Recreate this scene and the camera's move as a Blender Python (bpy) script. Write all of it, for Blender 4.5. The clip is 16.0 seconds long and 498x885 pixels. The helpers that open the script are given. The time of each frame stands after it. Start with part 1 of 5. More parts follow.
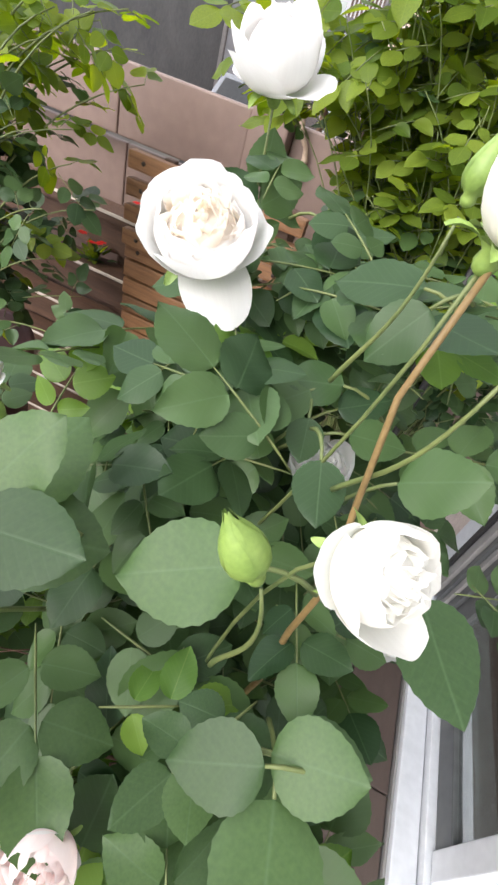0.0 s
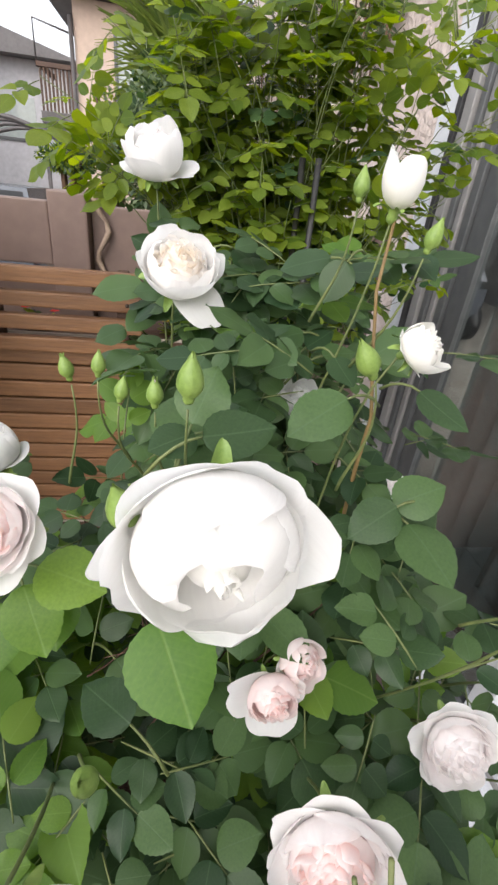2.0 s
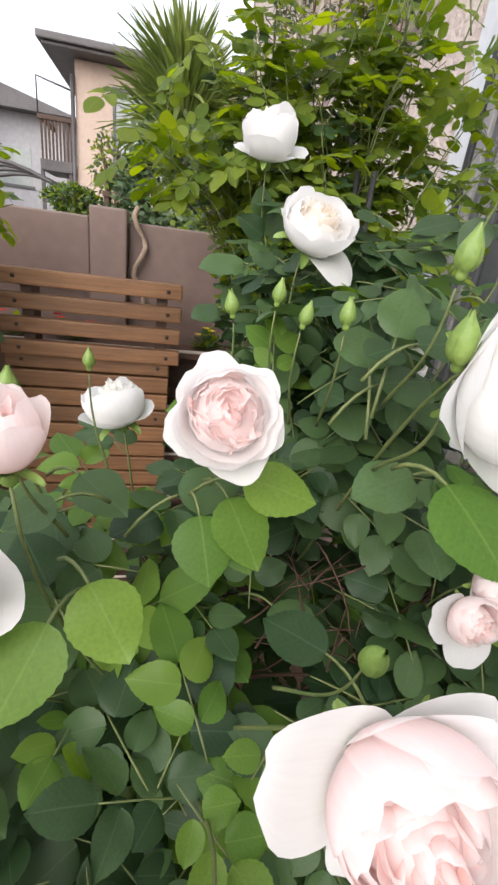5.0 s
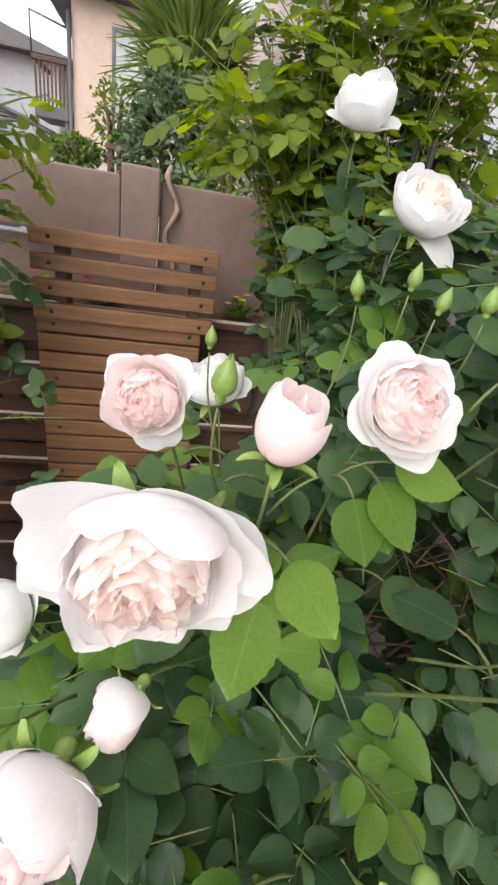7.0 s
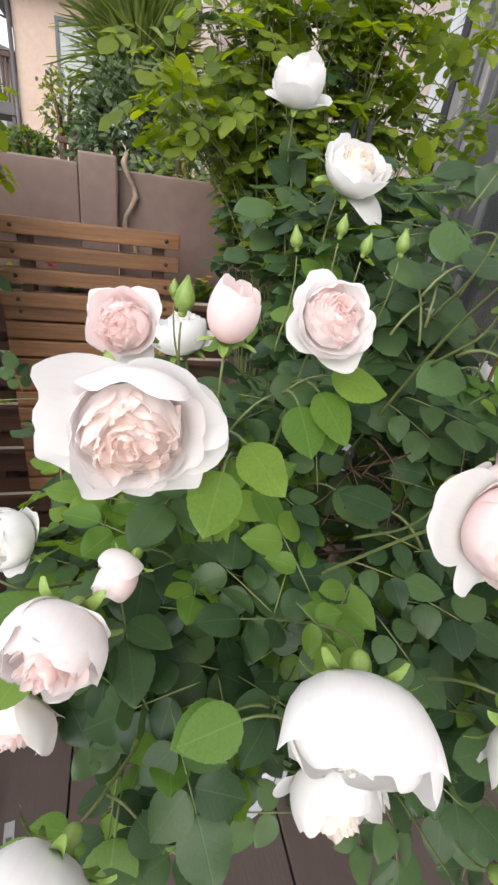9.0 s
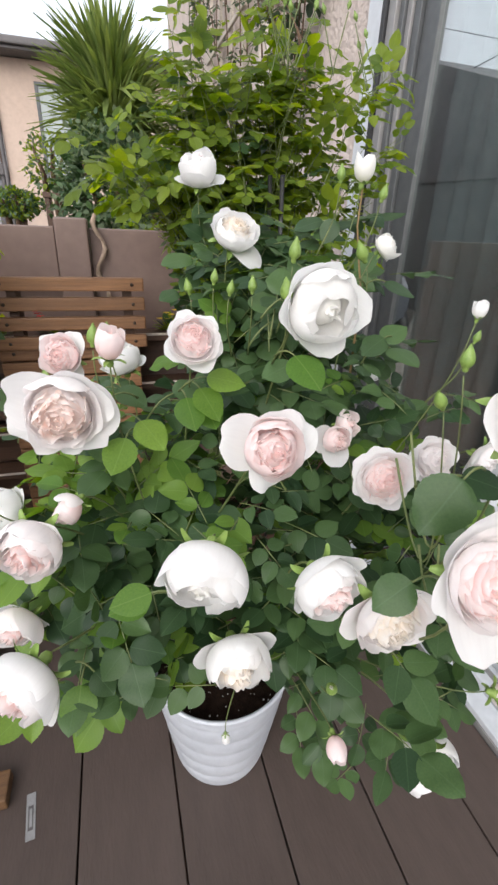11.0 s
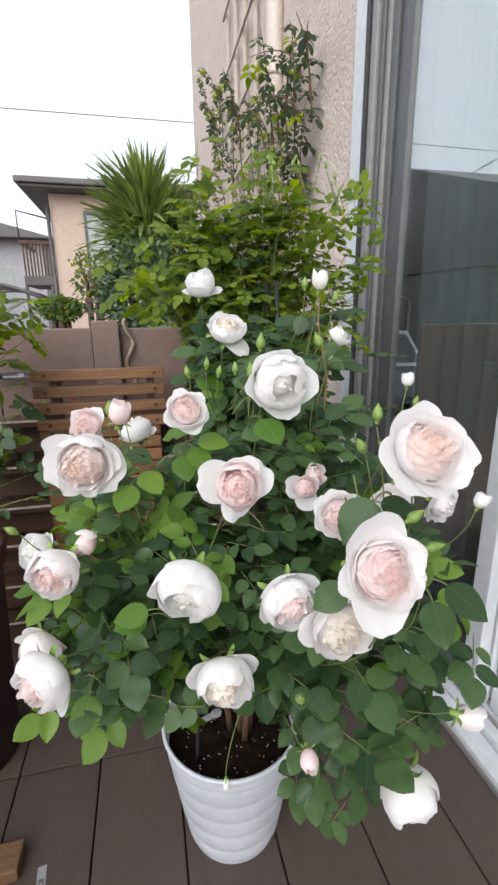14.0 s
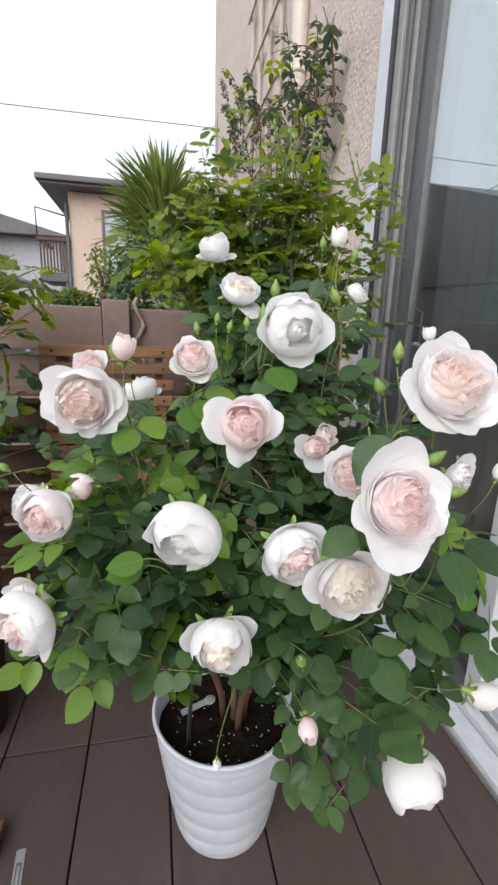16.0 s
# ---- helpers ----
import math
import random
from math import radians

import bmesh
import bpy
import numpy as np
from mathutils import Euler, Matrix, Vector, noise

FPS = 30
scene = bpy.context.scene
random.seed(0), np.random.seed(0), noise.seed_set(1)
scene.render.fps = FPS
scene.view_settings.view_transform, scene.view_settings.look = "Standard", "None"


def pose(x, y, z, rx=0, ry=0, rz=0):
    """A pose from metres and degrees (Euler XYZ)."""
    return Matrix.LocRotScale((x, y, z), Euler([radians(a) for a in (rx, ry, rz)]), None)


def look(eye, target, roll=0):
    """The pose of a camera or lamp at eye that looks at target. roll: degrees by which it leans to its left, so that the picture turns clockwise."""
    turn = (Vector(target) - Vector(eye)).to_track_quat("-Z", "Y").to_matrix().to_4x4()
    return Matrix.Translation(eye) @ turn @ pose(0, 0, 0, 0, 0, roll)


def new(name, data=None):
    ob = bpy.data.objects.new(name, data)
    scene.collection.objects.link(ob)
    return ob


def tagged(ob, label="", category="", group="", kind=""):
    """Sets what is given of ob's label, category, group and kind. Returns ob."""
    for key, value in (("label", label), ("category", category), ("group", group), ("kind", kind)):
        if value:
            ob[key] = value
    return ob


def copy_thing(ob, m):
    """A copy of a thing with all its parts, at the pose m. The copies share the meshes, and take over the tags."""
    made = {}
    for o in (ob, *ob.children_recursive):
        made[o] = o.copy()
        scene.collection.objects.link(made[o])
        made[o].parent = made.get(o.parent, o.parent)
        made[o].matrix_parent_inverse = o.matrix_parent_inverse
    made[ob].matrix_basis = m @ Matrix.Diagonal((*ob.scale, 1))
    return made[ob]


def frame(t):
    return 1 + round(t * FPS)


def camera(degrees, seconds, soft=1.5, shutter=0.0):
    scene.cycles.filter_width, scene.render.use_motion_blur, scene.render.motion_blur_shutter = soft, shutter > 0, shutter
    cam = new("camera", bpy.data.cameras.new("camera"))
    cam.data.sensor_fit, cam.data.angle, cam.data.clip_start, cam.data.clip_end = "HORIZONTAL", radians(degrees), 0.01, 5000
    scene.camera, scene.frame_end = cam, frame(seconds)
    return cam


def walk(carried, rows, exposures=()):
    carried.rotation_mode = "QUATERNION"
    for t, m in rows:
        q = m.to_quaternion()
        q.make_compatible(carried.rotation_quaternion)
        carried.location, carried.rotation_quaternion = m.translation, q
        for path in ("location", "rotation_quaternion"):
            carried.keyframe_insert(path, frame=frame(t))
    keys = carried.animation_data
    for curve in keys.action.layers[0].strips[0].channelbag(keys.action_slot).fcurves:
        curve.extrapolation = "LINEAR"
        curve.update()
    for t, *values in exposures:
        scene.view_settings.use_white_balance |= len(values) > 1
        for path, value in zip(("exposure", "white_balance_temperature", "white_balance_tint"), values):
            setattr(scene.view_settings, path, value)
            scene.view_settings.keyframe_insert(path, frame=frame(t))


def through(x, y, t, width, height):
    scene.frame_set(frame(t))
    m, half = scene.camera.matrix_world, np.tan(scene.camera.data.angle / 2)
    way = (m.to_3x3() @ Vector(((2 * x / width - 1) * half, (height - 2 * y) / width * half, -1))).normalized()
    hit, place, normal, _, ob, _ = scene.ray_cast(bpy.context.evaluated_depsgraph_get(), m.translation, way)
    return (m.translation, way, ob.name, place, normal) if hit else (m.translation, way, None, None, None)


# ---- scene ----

# ------------------------------------------------------------ camera and walk
cam = camera(58.8, 16.0, soft=2.6)
# seconds, eye, yaw, pitch, roll
PATH = [
    (0, (0.1298, -0.1574, 1.1807), 9.687, -39.376, 20.073),
    (0.5, (0.0864, -0.1944, 1.1821), 2.143, -36.113, 19.261),
    (1, (0.0566, -0.2285, 1.1794), -3.493, -33.148, 15.029),
    (1.5, (0.0430, -0.2605, 1.1744), -8.324, -30.285, 9.805),
    (2, (0.0294, -0.3006, 1.1626), -10.580, -29.101, 6.511),
    (2.5, (-0.0089, -0.3104, 1.1509), -10.621, -27.826, 6.337),
    (3, (-0.0461, -0.3147, 1.1505), -10.245, -27.284, 7.352),
    (3.5, (-0.0802, -0.3141, 1.1208), -11.870, -24.261, 9.070),
    (3.7, (-0.0880, -0.3116, 1.1120), -11.952, -23.405, 8.920),
    (5.8, (-0.0929, -0.3264, 1.0836), -12.577, -23.767, 7.102),
    (6, (-0.0995, -0.3361, 1.0879), -11.972, -23.545, 7.542),
    (6.5, (-0.1468, -0.3358, 1.0960), -11.967, -24.721, 8.567),
    (7, (-0.1784, -0.3019, 1.0847), -14.477, -27.553, 9.974),
    (7.5, (-0.2017, -0.2693, 1.0676), -16.904, -29.392, 10.694),
    (8, (-0.1956, -0.2764, 1.0620), -18.048, -29.473, 10.518),
    (8.5, (-0.1907, -0.3167, 1.0657), -18.277, -28.956, 9.396),
    (9, (-0.1819, -0.3705, 1.0681), -18.217, -27.945, 7.898),
    (9.5, (-0.1662, -0.4149, 1.0743), -18.015, -27.074, 6.015),
    (10, (-0.1487, -0.4669, 1.0937), -17.536, -26.001, 4.615),
    (10.2, (-0.1401, -0.4824, 1.0956), -17.378, -25.802, 4.058),
    (12.3, (-0.1172, -0.6198, 1.1338), -15.793, -21.000, -0.474),
    (12.5, (-0.1105, -0.6253, 1.1358), -15.093, -19.638, -0.606),
    (13, (-0.1056, -0.6393, 1.1427), -13.322, -18.061, -1.120),
    (13.5, (-0.1010, -0.6560, 1.1389), -12.662, -16.583, -0.886),
    (14, (-0.1041, -0.6683, 1.1185), -12.829, -15.140, -0.650),
    (14.5, (-0.0999, -0.6649, 1.0946), -13.897, -14.671, -0.452),
    (15, (-0.1009, -0.6523, 1.0779), -14.048, -14.879, -0.173),
    (15.5, (-0.0925, -0.6356, 1.0582), -13.290, -14.649, 0.354),
    (16, (-0.1036, -0.6576, 1.0474), -12.039, -14.124, 1.806),
]
walk(cam, [(t, pose(*eye, 90 + pitch, 0, yaw) @ pose(0, 0, 0, 0, 0, roll)) for t, eye, yaw, pitch, roll in PATH],
     exposures=[(0, 1.8, 6200, 12), (1, 1.56, 6220, 12), (1.5, 1.34, 6260, 12), (3.7, 1.24, 6260, 13), (8, 1.25, 6260, 13), (10, 1.13, 6200, 12), (12.5, 1.05, 6060, 11), (16, 0.95, 6040, 11)])

# ------------------------------------------------------------ light
world = bpy.data.worlds.new("sky")
scene.world = world
world.use_nodes = True
wn = world.node_tree.nodes
sky = wn.new("ShaderNodeTexSky")
sky.sky_type, sky.sun_disc = "NISHITA", False
sky.sun_elevation, sky.sun_rotation = radians(33), radians(-147)
sky.air_density, sky.dust_density, sky.ozone_density = 1.0, 5.5, 1.0
# thin high cloud: the sky is half veiled by an even white haze
veil = wn.new("ShaderNodeMix")
veil.data_type = "RGBA"
veil.inputs[0].default_value = 0.8
veil.inputs[7].default_value = (4.3, 4.26, 4.22, 1)
world.node_tree.links.new(sky.outputs[0], veil.inputs[6])
world.node_tree.links.new(veil.outputs[2], wn["Background"].inputs[0])
wn["Background"].inputs[1].default_value = 0.15
sun = new("sun", bpy.data.lights.new("sun", "SUN"))
sun.data.energy, sun.data.angle, sun.data.color = 1.2, radians(60), (1.0, 0.98, 0.955)
sun.matrix_world = look((-3.6, -5.6, 4.3), (0, 0, 0))

# ------------------------------------------------------------ materials


def new_mat(name, rough=0.6, spec=0.5):
    m = bpy.data.materials.new(name)
    m.use_nodes = True
    b = m.node_tree.nodes["Principled BSDF"]
    b.inputs["Roughness"].default_value = rough
    b.inputs["Specular IOR Level"].default_value = spec
    return m, m.node_tree.nodes, m.node_tree.links, b


def ramp(nodes, links, src, stops):
    r = nodes.new("ShaderNodeValToRGB")
    e = r.color_ramp.elements
    while len(e) < len(stops):
        e.new(0.5)
    for k, (p, c) in zip(e, stops):
        k.position, k.color = p, (*c, 1)
    links.new(src, r.inputs[0])
    return r.outputs[0]


def noise_tex(nodes, links, scale, detail=4, stretch=None, coord="Object"):
    tc = nodes.new("ShaderNodeTexCoord")
    mp = nodes.new("ShaderNodeMapping")
    if stretch:
        mp.inputs["Scale"].default_value = stretch
    n = nodes.new("ShaderNodeTexNoise")
    n.inputs["Scale"].default_value, n.inputs["Detail"].default_value = scale, detail
    links.new(tc.outputs[coord], mp.inputs[0])
    links.new(mp.outputs[0], n.inputs[0])
    return n.outputs[0]


def mix_col(nodes, links, fac, a, b, mode="MIX"):
    m = nodes.new("ShaderNodeMix")
    m.data_type, m.blend_type = "RGBA", mode
    for sock, v in ((m.inputs[0], fac), (m.inputs[6], a), (m.inputs[7], b)):
        if isinstance(v, (int, float)):
            sock.default_value = v
        elif isinstance(v, tuple):
            sock.default_value = (*v, 1)
        else:
            links.new(v, sock)
    return m.outputs[2]


def add_bump(nodes, links, b, height, strength, dist):
    bp = nodes.new("ShaderNodeBump")
    bp.inputs["Strength"].default_value, bp.inputs["Distance"].default_value = strength, dist
    links.new(height, bp.inputs["Height"])
    links.new(bp.outputs[0], b.inputs["Normal"])


def plain(name, lo, hi, rough=0.6, scale=20, stretch=None, bump=0.0, bump_scale=120, spec=0.5, metal=0.0, vary=0.0):
    """A surface whose colour wanders between two tones, with fine relief."""
    m, n, l, b = new_mat(name, rough, spec)
    big = noise_tex(n, l, scale, 5, stretch)
    fine = noise_tex(n, l, scale * 9, 3, stretch)
    c = ramp(n, l, big, [(0.3, lo), (0.7, hi)])
    c = mix_col(n, l, 0.25, c, ramp(n, l, fine, [(0.3, tuple(v * 0.75 for v in lo)), (0.7, tuple(min(1, v * 1.15) for v in hi))]))
    if vary:
        oi = n.new("ShaderNodeObjectInfo")
        mr = n.new("ShaderNodeMapRange")
        mr.inputs[3].default_value, mr.inputs[4].default_value = 1 - vary, 1 + vary
        l.new(oi.outputs["Random"], mr.inputs[0])
        hsv = n.new("ShaderNodeHueSaturation")
        l.new(mr.outputs[0], hsv.inputs["Value"])
        l.new(c, hsv.inputs["Color"])
        c = hsv.outputs[0]
    l.new(c, b.inputs["Base Color"])
    b.inputs["Metallic"].default_value = metal
    if bump:
        add_bump(n, l, b, noise_tex(n, l, bump_scale, 4, stretch), bump, 0.012 if name == "stucco" else 0.004)
    return m


def leaf_mat(name, dark, light, rib, rough=0.42, spread=0.35):
    """A leaf: paler midrib and side veins, blotches, soft sheen, some light through it."""
    m, n, l, b = new_mat(name, rough, 0.28)
    uv = n.new("ShaderNodeUVMap")
    sep = n.new("ShaderNodeSeparateXYZ")
    l.new(uv.outputs[0], sep.inputs[0])

    def mth(op, a, c=None):
        k = n.new("ShaderNodeMath")
        k.operation = op
        for i, v in enumerate((a, c)):
            if v is None:
                continue
            if isinstance(v, (int, float)):
                k.inputs[i].default_value = v
            else:
                l.new(v, k.inputs[i])
        return k.outputs[0]
    across = mth("ABSOLUTE", mth("SUBTRACT", sep.outputs[0], 0.5))
    vein = mth("SINE", mth("MULTIPLY", mth("SUBTRACT", sep.outputs[1], mth("MULTIPLY", across, 0.75)), 52.0))
    vein = mth("MULTIPLY", mth("POWER", mth("MULTIPLY", mth("ADD", vein, 1.0), 0.5), 9.0), 0.05)
    mid = mth("SUBTRACT", 1.0, mth("MULTIPLY", across, 38.0))
    mid = mth("MAXIMUM", mid, 0.0)
    lines = mth("MINIMUM", mth("ADD", vein, mth("MULTIPLY", mid, 0.3)), 1.0)
    oi = n.new("ShaderNodeObjectInfo")
    geo = n.new("ShaderNodeNewGeometry")
    rnd = mth("FRACT", mth("ADD", oi.outputs["Random"], geo.outputs["Random Per Island"]))
    base = ramp(n, l, rnd, [(0.0, dark), (1.0, light)])
    blot = ramp(n, l, noise_tex(n, l, 22, 4), [(0.3, (0.85, 0.88, 0.85)), (0.7, (1.06, 1.05, 1.0))])
    base = mix_col(n, l, 1.0, base, blot, "MULTIPLY")
    col = mix_col(n, l, lines, base, rib)
    l.new(col, b.inputs["Base Color"])
    add_bump(n, l, b, mth("SUBTRACT", 1.0, lines), 0.22, 0.0012)
    tr = n.new("ShaderNodeBsdfTranslucent")
    hs = n.new("ShaderNodeHueSaturation")
    hs.inputs["Hue"].default_value, hs.inputs["Saturation"].default_value, hs.inputs["Value"].default_value = 0.485, 1.25, 1.7
    l.new(col, hs.inputs["Color"])
    l.new(hs.outputs[0], tr.inputs[0])
    ms = n.new("ShaderNodeMixShader")
    ms.inputs[0].default_value = spread
    l.new(b.outputs[0], ms.inputs[1])
    l.new(tr.outputs[0], ms.inputs[2])
    l.new(ms.outputs[0], n["Material Output"].inputs[0])
    return m


def petal_mat(name, base, edge, through, share=0.58):
    """A petal: colour from its foot (v = 0) to its rim (v = 1), faint streaks, light shines through."""
    m, n, l, b = new_mat(name, 0.55, 0.3)
    uv = n.new("ShaderNodeUVMap")
    sep = n.new("ShaderNodeSeparateXYZ")
    l.new(uv.outputs[0], sep.inputs[0])
    col = ramp(n, l, sep.outputs[1], [(0.05, base), (0.85, edge)])
    mp = n.new("ShaderNodeMapping")
    mp.inputs["Scale"].default_value = (34, 2.0, 1)
    l.new(uv.outputs[0], mp.inputs[0])
    nz = n.new("ShaderNodeTexNoise")
    nz.inputs["Scale"].default_value, nz.inputs["Detail"].default_value = 1.0, 3
    l.new(mp.outputs[0], nz.inputs[0])
    streak = ramp(n, l, nz.outputs[0], [(0.3, (0.97, 0.965, 0.965)), (0.7, (1, 1, 1))])
    col = mix_col(n, l, 1.0, col, streak, "MULTIPLY")
    l.new(col, b.inputs["Base Color"])
    add_bump(n, l, b, nz.outputs[0], 0.06, 0.0012)
    tr = n.new("ShaderNodeBsdfTranslucent")
    l.new(mix_col(n, l, 1.0, col, through, "MULTIPLY"), tr.inputs[0])
    ms = n.new("ShaderNodeMixShader")
    ms.inputs[0].default_value = share
    l.new(b.outputs[0], ms.inputs[1])
    l.new(tr.outputs[0], ms.inputs[2])
    l.new(ms.outputs[0], n["Material Output"].inputs[0])
    return m


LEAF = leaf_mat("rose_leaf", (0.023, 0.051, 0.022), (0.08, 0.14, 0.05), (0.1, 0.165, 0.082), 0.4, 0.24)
YOUNG = leaf_mat("young_rose_leaf", (0.09, 0.185, 0.034), (0.18, 0.29, 0.05), (0.25, 0.37, 0.11), 0.38, 0.4)
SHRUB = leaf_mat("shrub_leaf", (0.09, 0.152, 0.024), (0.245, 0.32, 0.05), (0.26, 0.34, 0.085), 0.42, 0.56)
GREYLEAF = leaf_mat("climber_leaf", (0.055, 0.08, 0.055), (0.12, 0.165, 0.1), (0.2, 0.25, 0.17), 0.5, 0.3)
STRAP = leaf_mat("strap_leaf", (0.11, 0.165, 0.05), (0.24, 0.3, 0.1), (0.2, 0.25, 0.1), 0.5, 0.3)
WHITE_P = petal_mat("white_petal", (0.955, 0.95, 0.925), (0.955, 0.955, 0.955), (1.0, 0.997, 0.985), 0.48)
PALE_P = petal_mat("pale_petal", (0.955, 0.935, 0.925), (0.955, 0.95, 0.95), (1.0, 0.99, 0.985), 0.48)
CREAM_P = petal_mat("cream_petal", (0.955, 0.95, 0.89), (0.955, 0.953, 0.94), (1.0, 0.995, 0.965), 0.48)
BLUSH_P = petal_mat("blush_petal", (0.965, 0.915, 0.9), (0.962, 0.948, 0.946), (1.0, 0.98, 0.975), 0.48)
ROSY_P = petal_mat("rosy_petal", (0.97, 0.82, 0.8), (0.965, 0.89, 0.882), (1.0, 0.97, 0.965), 0.48)
PINK_P = petal_mat("pink_petal", (0.975, 0.7, 0.655), (0.98, 0.945, 0.94), (1.0, 0.96, 0.955), 0.55)
APRICOT_P = petal_mat("apricot_petal", (0.98, 0.78, 0.69), (0.98, 0.945, 0.93), (1.0, 0.96, 0.94), 0.55)
CREAMY_P = petal_mat("creamy_heart_petal", (0.975, 0.88, 0.74), (0.98, 0.962, 0.94), (1.0, 0.985, 0.95), 0.55)
RED_P = petal_mat("red_petal", (0.6, 0.02, 0.02), (0.75, 0.04, 0.03), (1.0, 0.3, 0.2), 0.3)
YELLOW_P = petal_mat("yellow_petal", (0.8, 0.5, 0.02), (0.85, 0.65, 0.05), (1.0, 0.9, 0.4), 0.3)
GREEN = plain("sepal_green", (0.13, 0.22, 0.04), (0.24, 0.34, 0.08), 0.5, 60)
STEM = plain("green_stem", (0.075, 0.11, 0.035), (0.16, 0.185, 0.06), 0.55, 30, bump=0.2)
DRY = plain("dry_twig", (0.045, 0.022, 0.014), (0.1, 0.05, 0.03), 0.8, 60, bump=0.3)
HEDGE = leaf_mat("hedge_leaf", (0.085, 0.125, 0.075), (0.18, 0.23, 0.13), (0.22, 0.27, 0.18), 0.5, 0.35)
TAN = plain("tan_cane", (0.13, 0.085, 0.03), (0.24, 0.16, 0.06), 0.6, 40, bump=0.3)
CANE = plain("old_cane", (0.075, 0.04, 0.024), (0.15, 0.09, 0.05), 0.7, 40, bump=0.4)
POT = plain("pot_plastic", (0.46, 0.485, 0.53), (0.53, 0.552, 0.59), 0.42, 6, bump=0.05)
SOIL = plain("soil", (0.006, 0.004, 0.003), (0.02, 0.012, 0.008), 0.95, 60, bump=1.0, bump_scale=160, spec=0.05)
PERLITE = plain("perlite", (0.6, 0.58, 0.54), (0.8, 0.78, 0.74), 0.9, 200)
DECK = plain("composite_board", (0.057, 0.041, 0.0345), (0.076, 0.0555, 0.0462), 0.62, 5, (1, 0.25, 1), 0.25, 180, 0.4, vary=0.06)
FENCE = plain("brown_panel", (0.16, 0.107, 0.09), (0.197, 0.137, 0.115), 0.5, 4, bump=0.06)
WOOD = plain("stained_wood", (0.108, 0.048, 0.02), (0.225, 0.112, 0.047), 0.5, 9, (0.7, 14, 14), 0.35, 40, 0.45, vary=0.2)
OFFCUT = plain("weathered_offcut", (0.08, 0.04, 0.018), (0.16, 0.085, 0.035), 0.6, 9, (0.7, 12, 12), 0.3, 40)
DARKWOOD = plain("dark_wood", (0.05, 0.025, 0.016), (0.1, 0.052, 0.03), 0.6, 9, (0.7, 12, 12), 0.3, 40, vary=0.15)
STUCCO = plain("stucco", (0.5, 0.42, 0.375), (0.59, 0.51, 0.465), 0.9, 9, bump=1.0, bump_scale=60, spec=0.2)
WHITE_AL = plain("white_aluminium", (0.5, 0.525, 0.56), (0.57, 0.59, 0.615), 0.35, 4)
GREY_AL = plain("bronze_aluminium", (0.08, 0.085, 0.087), (0.12, 0.125, 0.126), 0.38, 4, metal=0.3)
TAUPE_AL = plain("taupe_aluminium", (0.22, 0.215, 0.21), (0.28, 0.272, 0.265), 0.4, 4, metal=0.2)
BLACK = plain("black_rubber", (0.012, 0.012, 0.013), (0.03, 0.03, 0.032), 0.5, 40)
NAIL = plain("dark_nail", (0.03, 0.022, 0.018), (0.07, 0.05, 0.04), 0.5, 90, metal=0.5)
CURTAIN = plain("curtain_cloth", (0.13, 0.15, 0.16), (0.25, 0.28, 0.29), 0.9, 5, (6, 6, 0.4))
ROOM = plain("room_wall", (0.2, 0.19, 0.18), (0.26, 0.25, 0.23), 0.9, 3)
TERRA = plain("oxblood_plastic", (0.045, 0.014, 0.014), (0.075, 0.024, 0.022), 0.7, 10)
LABEL = plain("plant_label", (0.2, 0.2, 0.2), (0.3, 0.3, 0.3), 0.4, 30)
STUCCO_G = plain("dark_grey_render", (0.13, 0.13, 0.13), (0.19, 0.19, 0.185), 0.9, 1.5, bump=0.3, bump_scale=40)
HOUSE_P = plain("peach_render", (0.52, 0.405, 0.33), (0.58, 0.46, 0.38), 0.9, 1.5, bump=0.3, bump_scale=40)
HOUSE_W = plain("grey_siding", (0.4, 0.4, 0.42), (0.52, 0.52, 0.54), 0.9, 1.2)
ROOF = plain("roof_metal", (0.1, 0.095, 0.095), (0.16, 0.15, 0.15), 0.6, 2)
STEEL = plain("dark_steel", (0.06, 0.055, 0.055), (0.11, 0.1, 0.1), 0.5, 6)
GROUND = plain("ground_gravel", (0.13, 0.12, 0.1), (0.24, 0.22, 0.19), 0.95, 2, bump=0.6, bump_scale=30)
FAR_GLASS = plain("far_window", (0.3, 0.34, 0.33), (0.45, 0.5, 0.48), 0.08, 1.0, spec=0.8)


def glass_mat():
    m, n, l, b = new_mat("window_glass", 0.0)
    b.inputs["Base Color"].default_value = (0.78, 0.84, 0.82, 1)
    b.inputs["Transmission Weight"].default_value, b.inputs["IOR"].default_value = 1.0, 2.25
    b.inputs["Coat Weight"].default_value, b.inputs["Coat IOR"].default_value, b.inputs["Coat Roughness"].default_value = 1.0, 2.0, 0.0
    return m


GLASS = glass_mat()

# ------------------------------------------------------------ building helpers


def mesh(name, verts, faces, mats=(), uvs=None, smooth=True, mat_index=None):
    me = bpy.data.meshes.new(name)
    me.from_pydata([tuple(v) for v in verts], [], faces)
    for m in mats:
        me.materials.append(m)
    if uvs is not None:
        layer = me.uv_layers.new(name="UVMap")
        idx = np.empty(len(me.loops), dtype=np.int32)
        me.loops.foreach_get("vertex_index", idx)
        layer.data.foreach_set("uv", np.asarray(uvs, dtype=np.float32)[idx].ravel())
    if mat_index is not None:
        me.polygons.foreach_set("material_index", np.asarray(mat_index, dtype=np.int32))
    me.polygons.foreach_set("use_smooth", np.full(len(me.polygons), smooth))
    me.update()
    return me


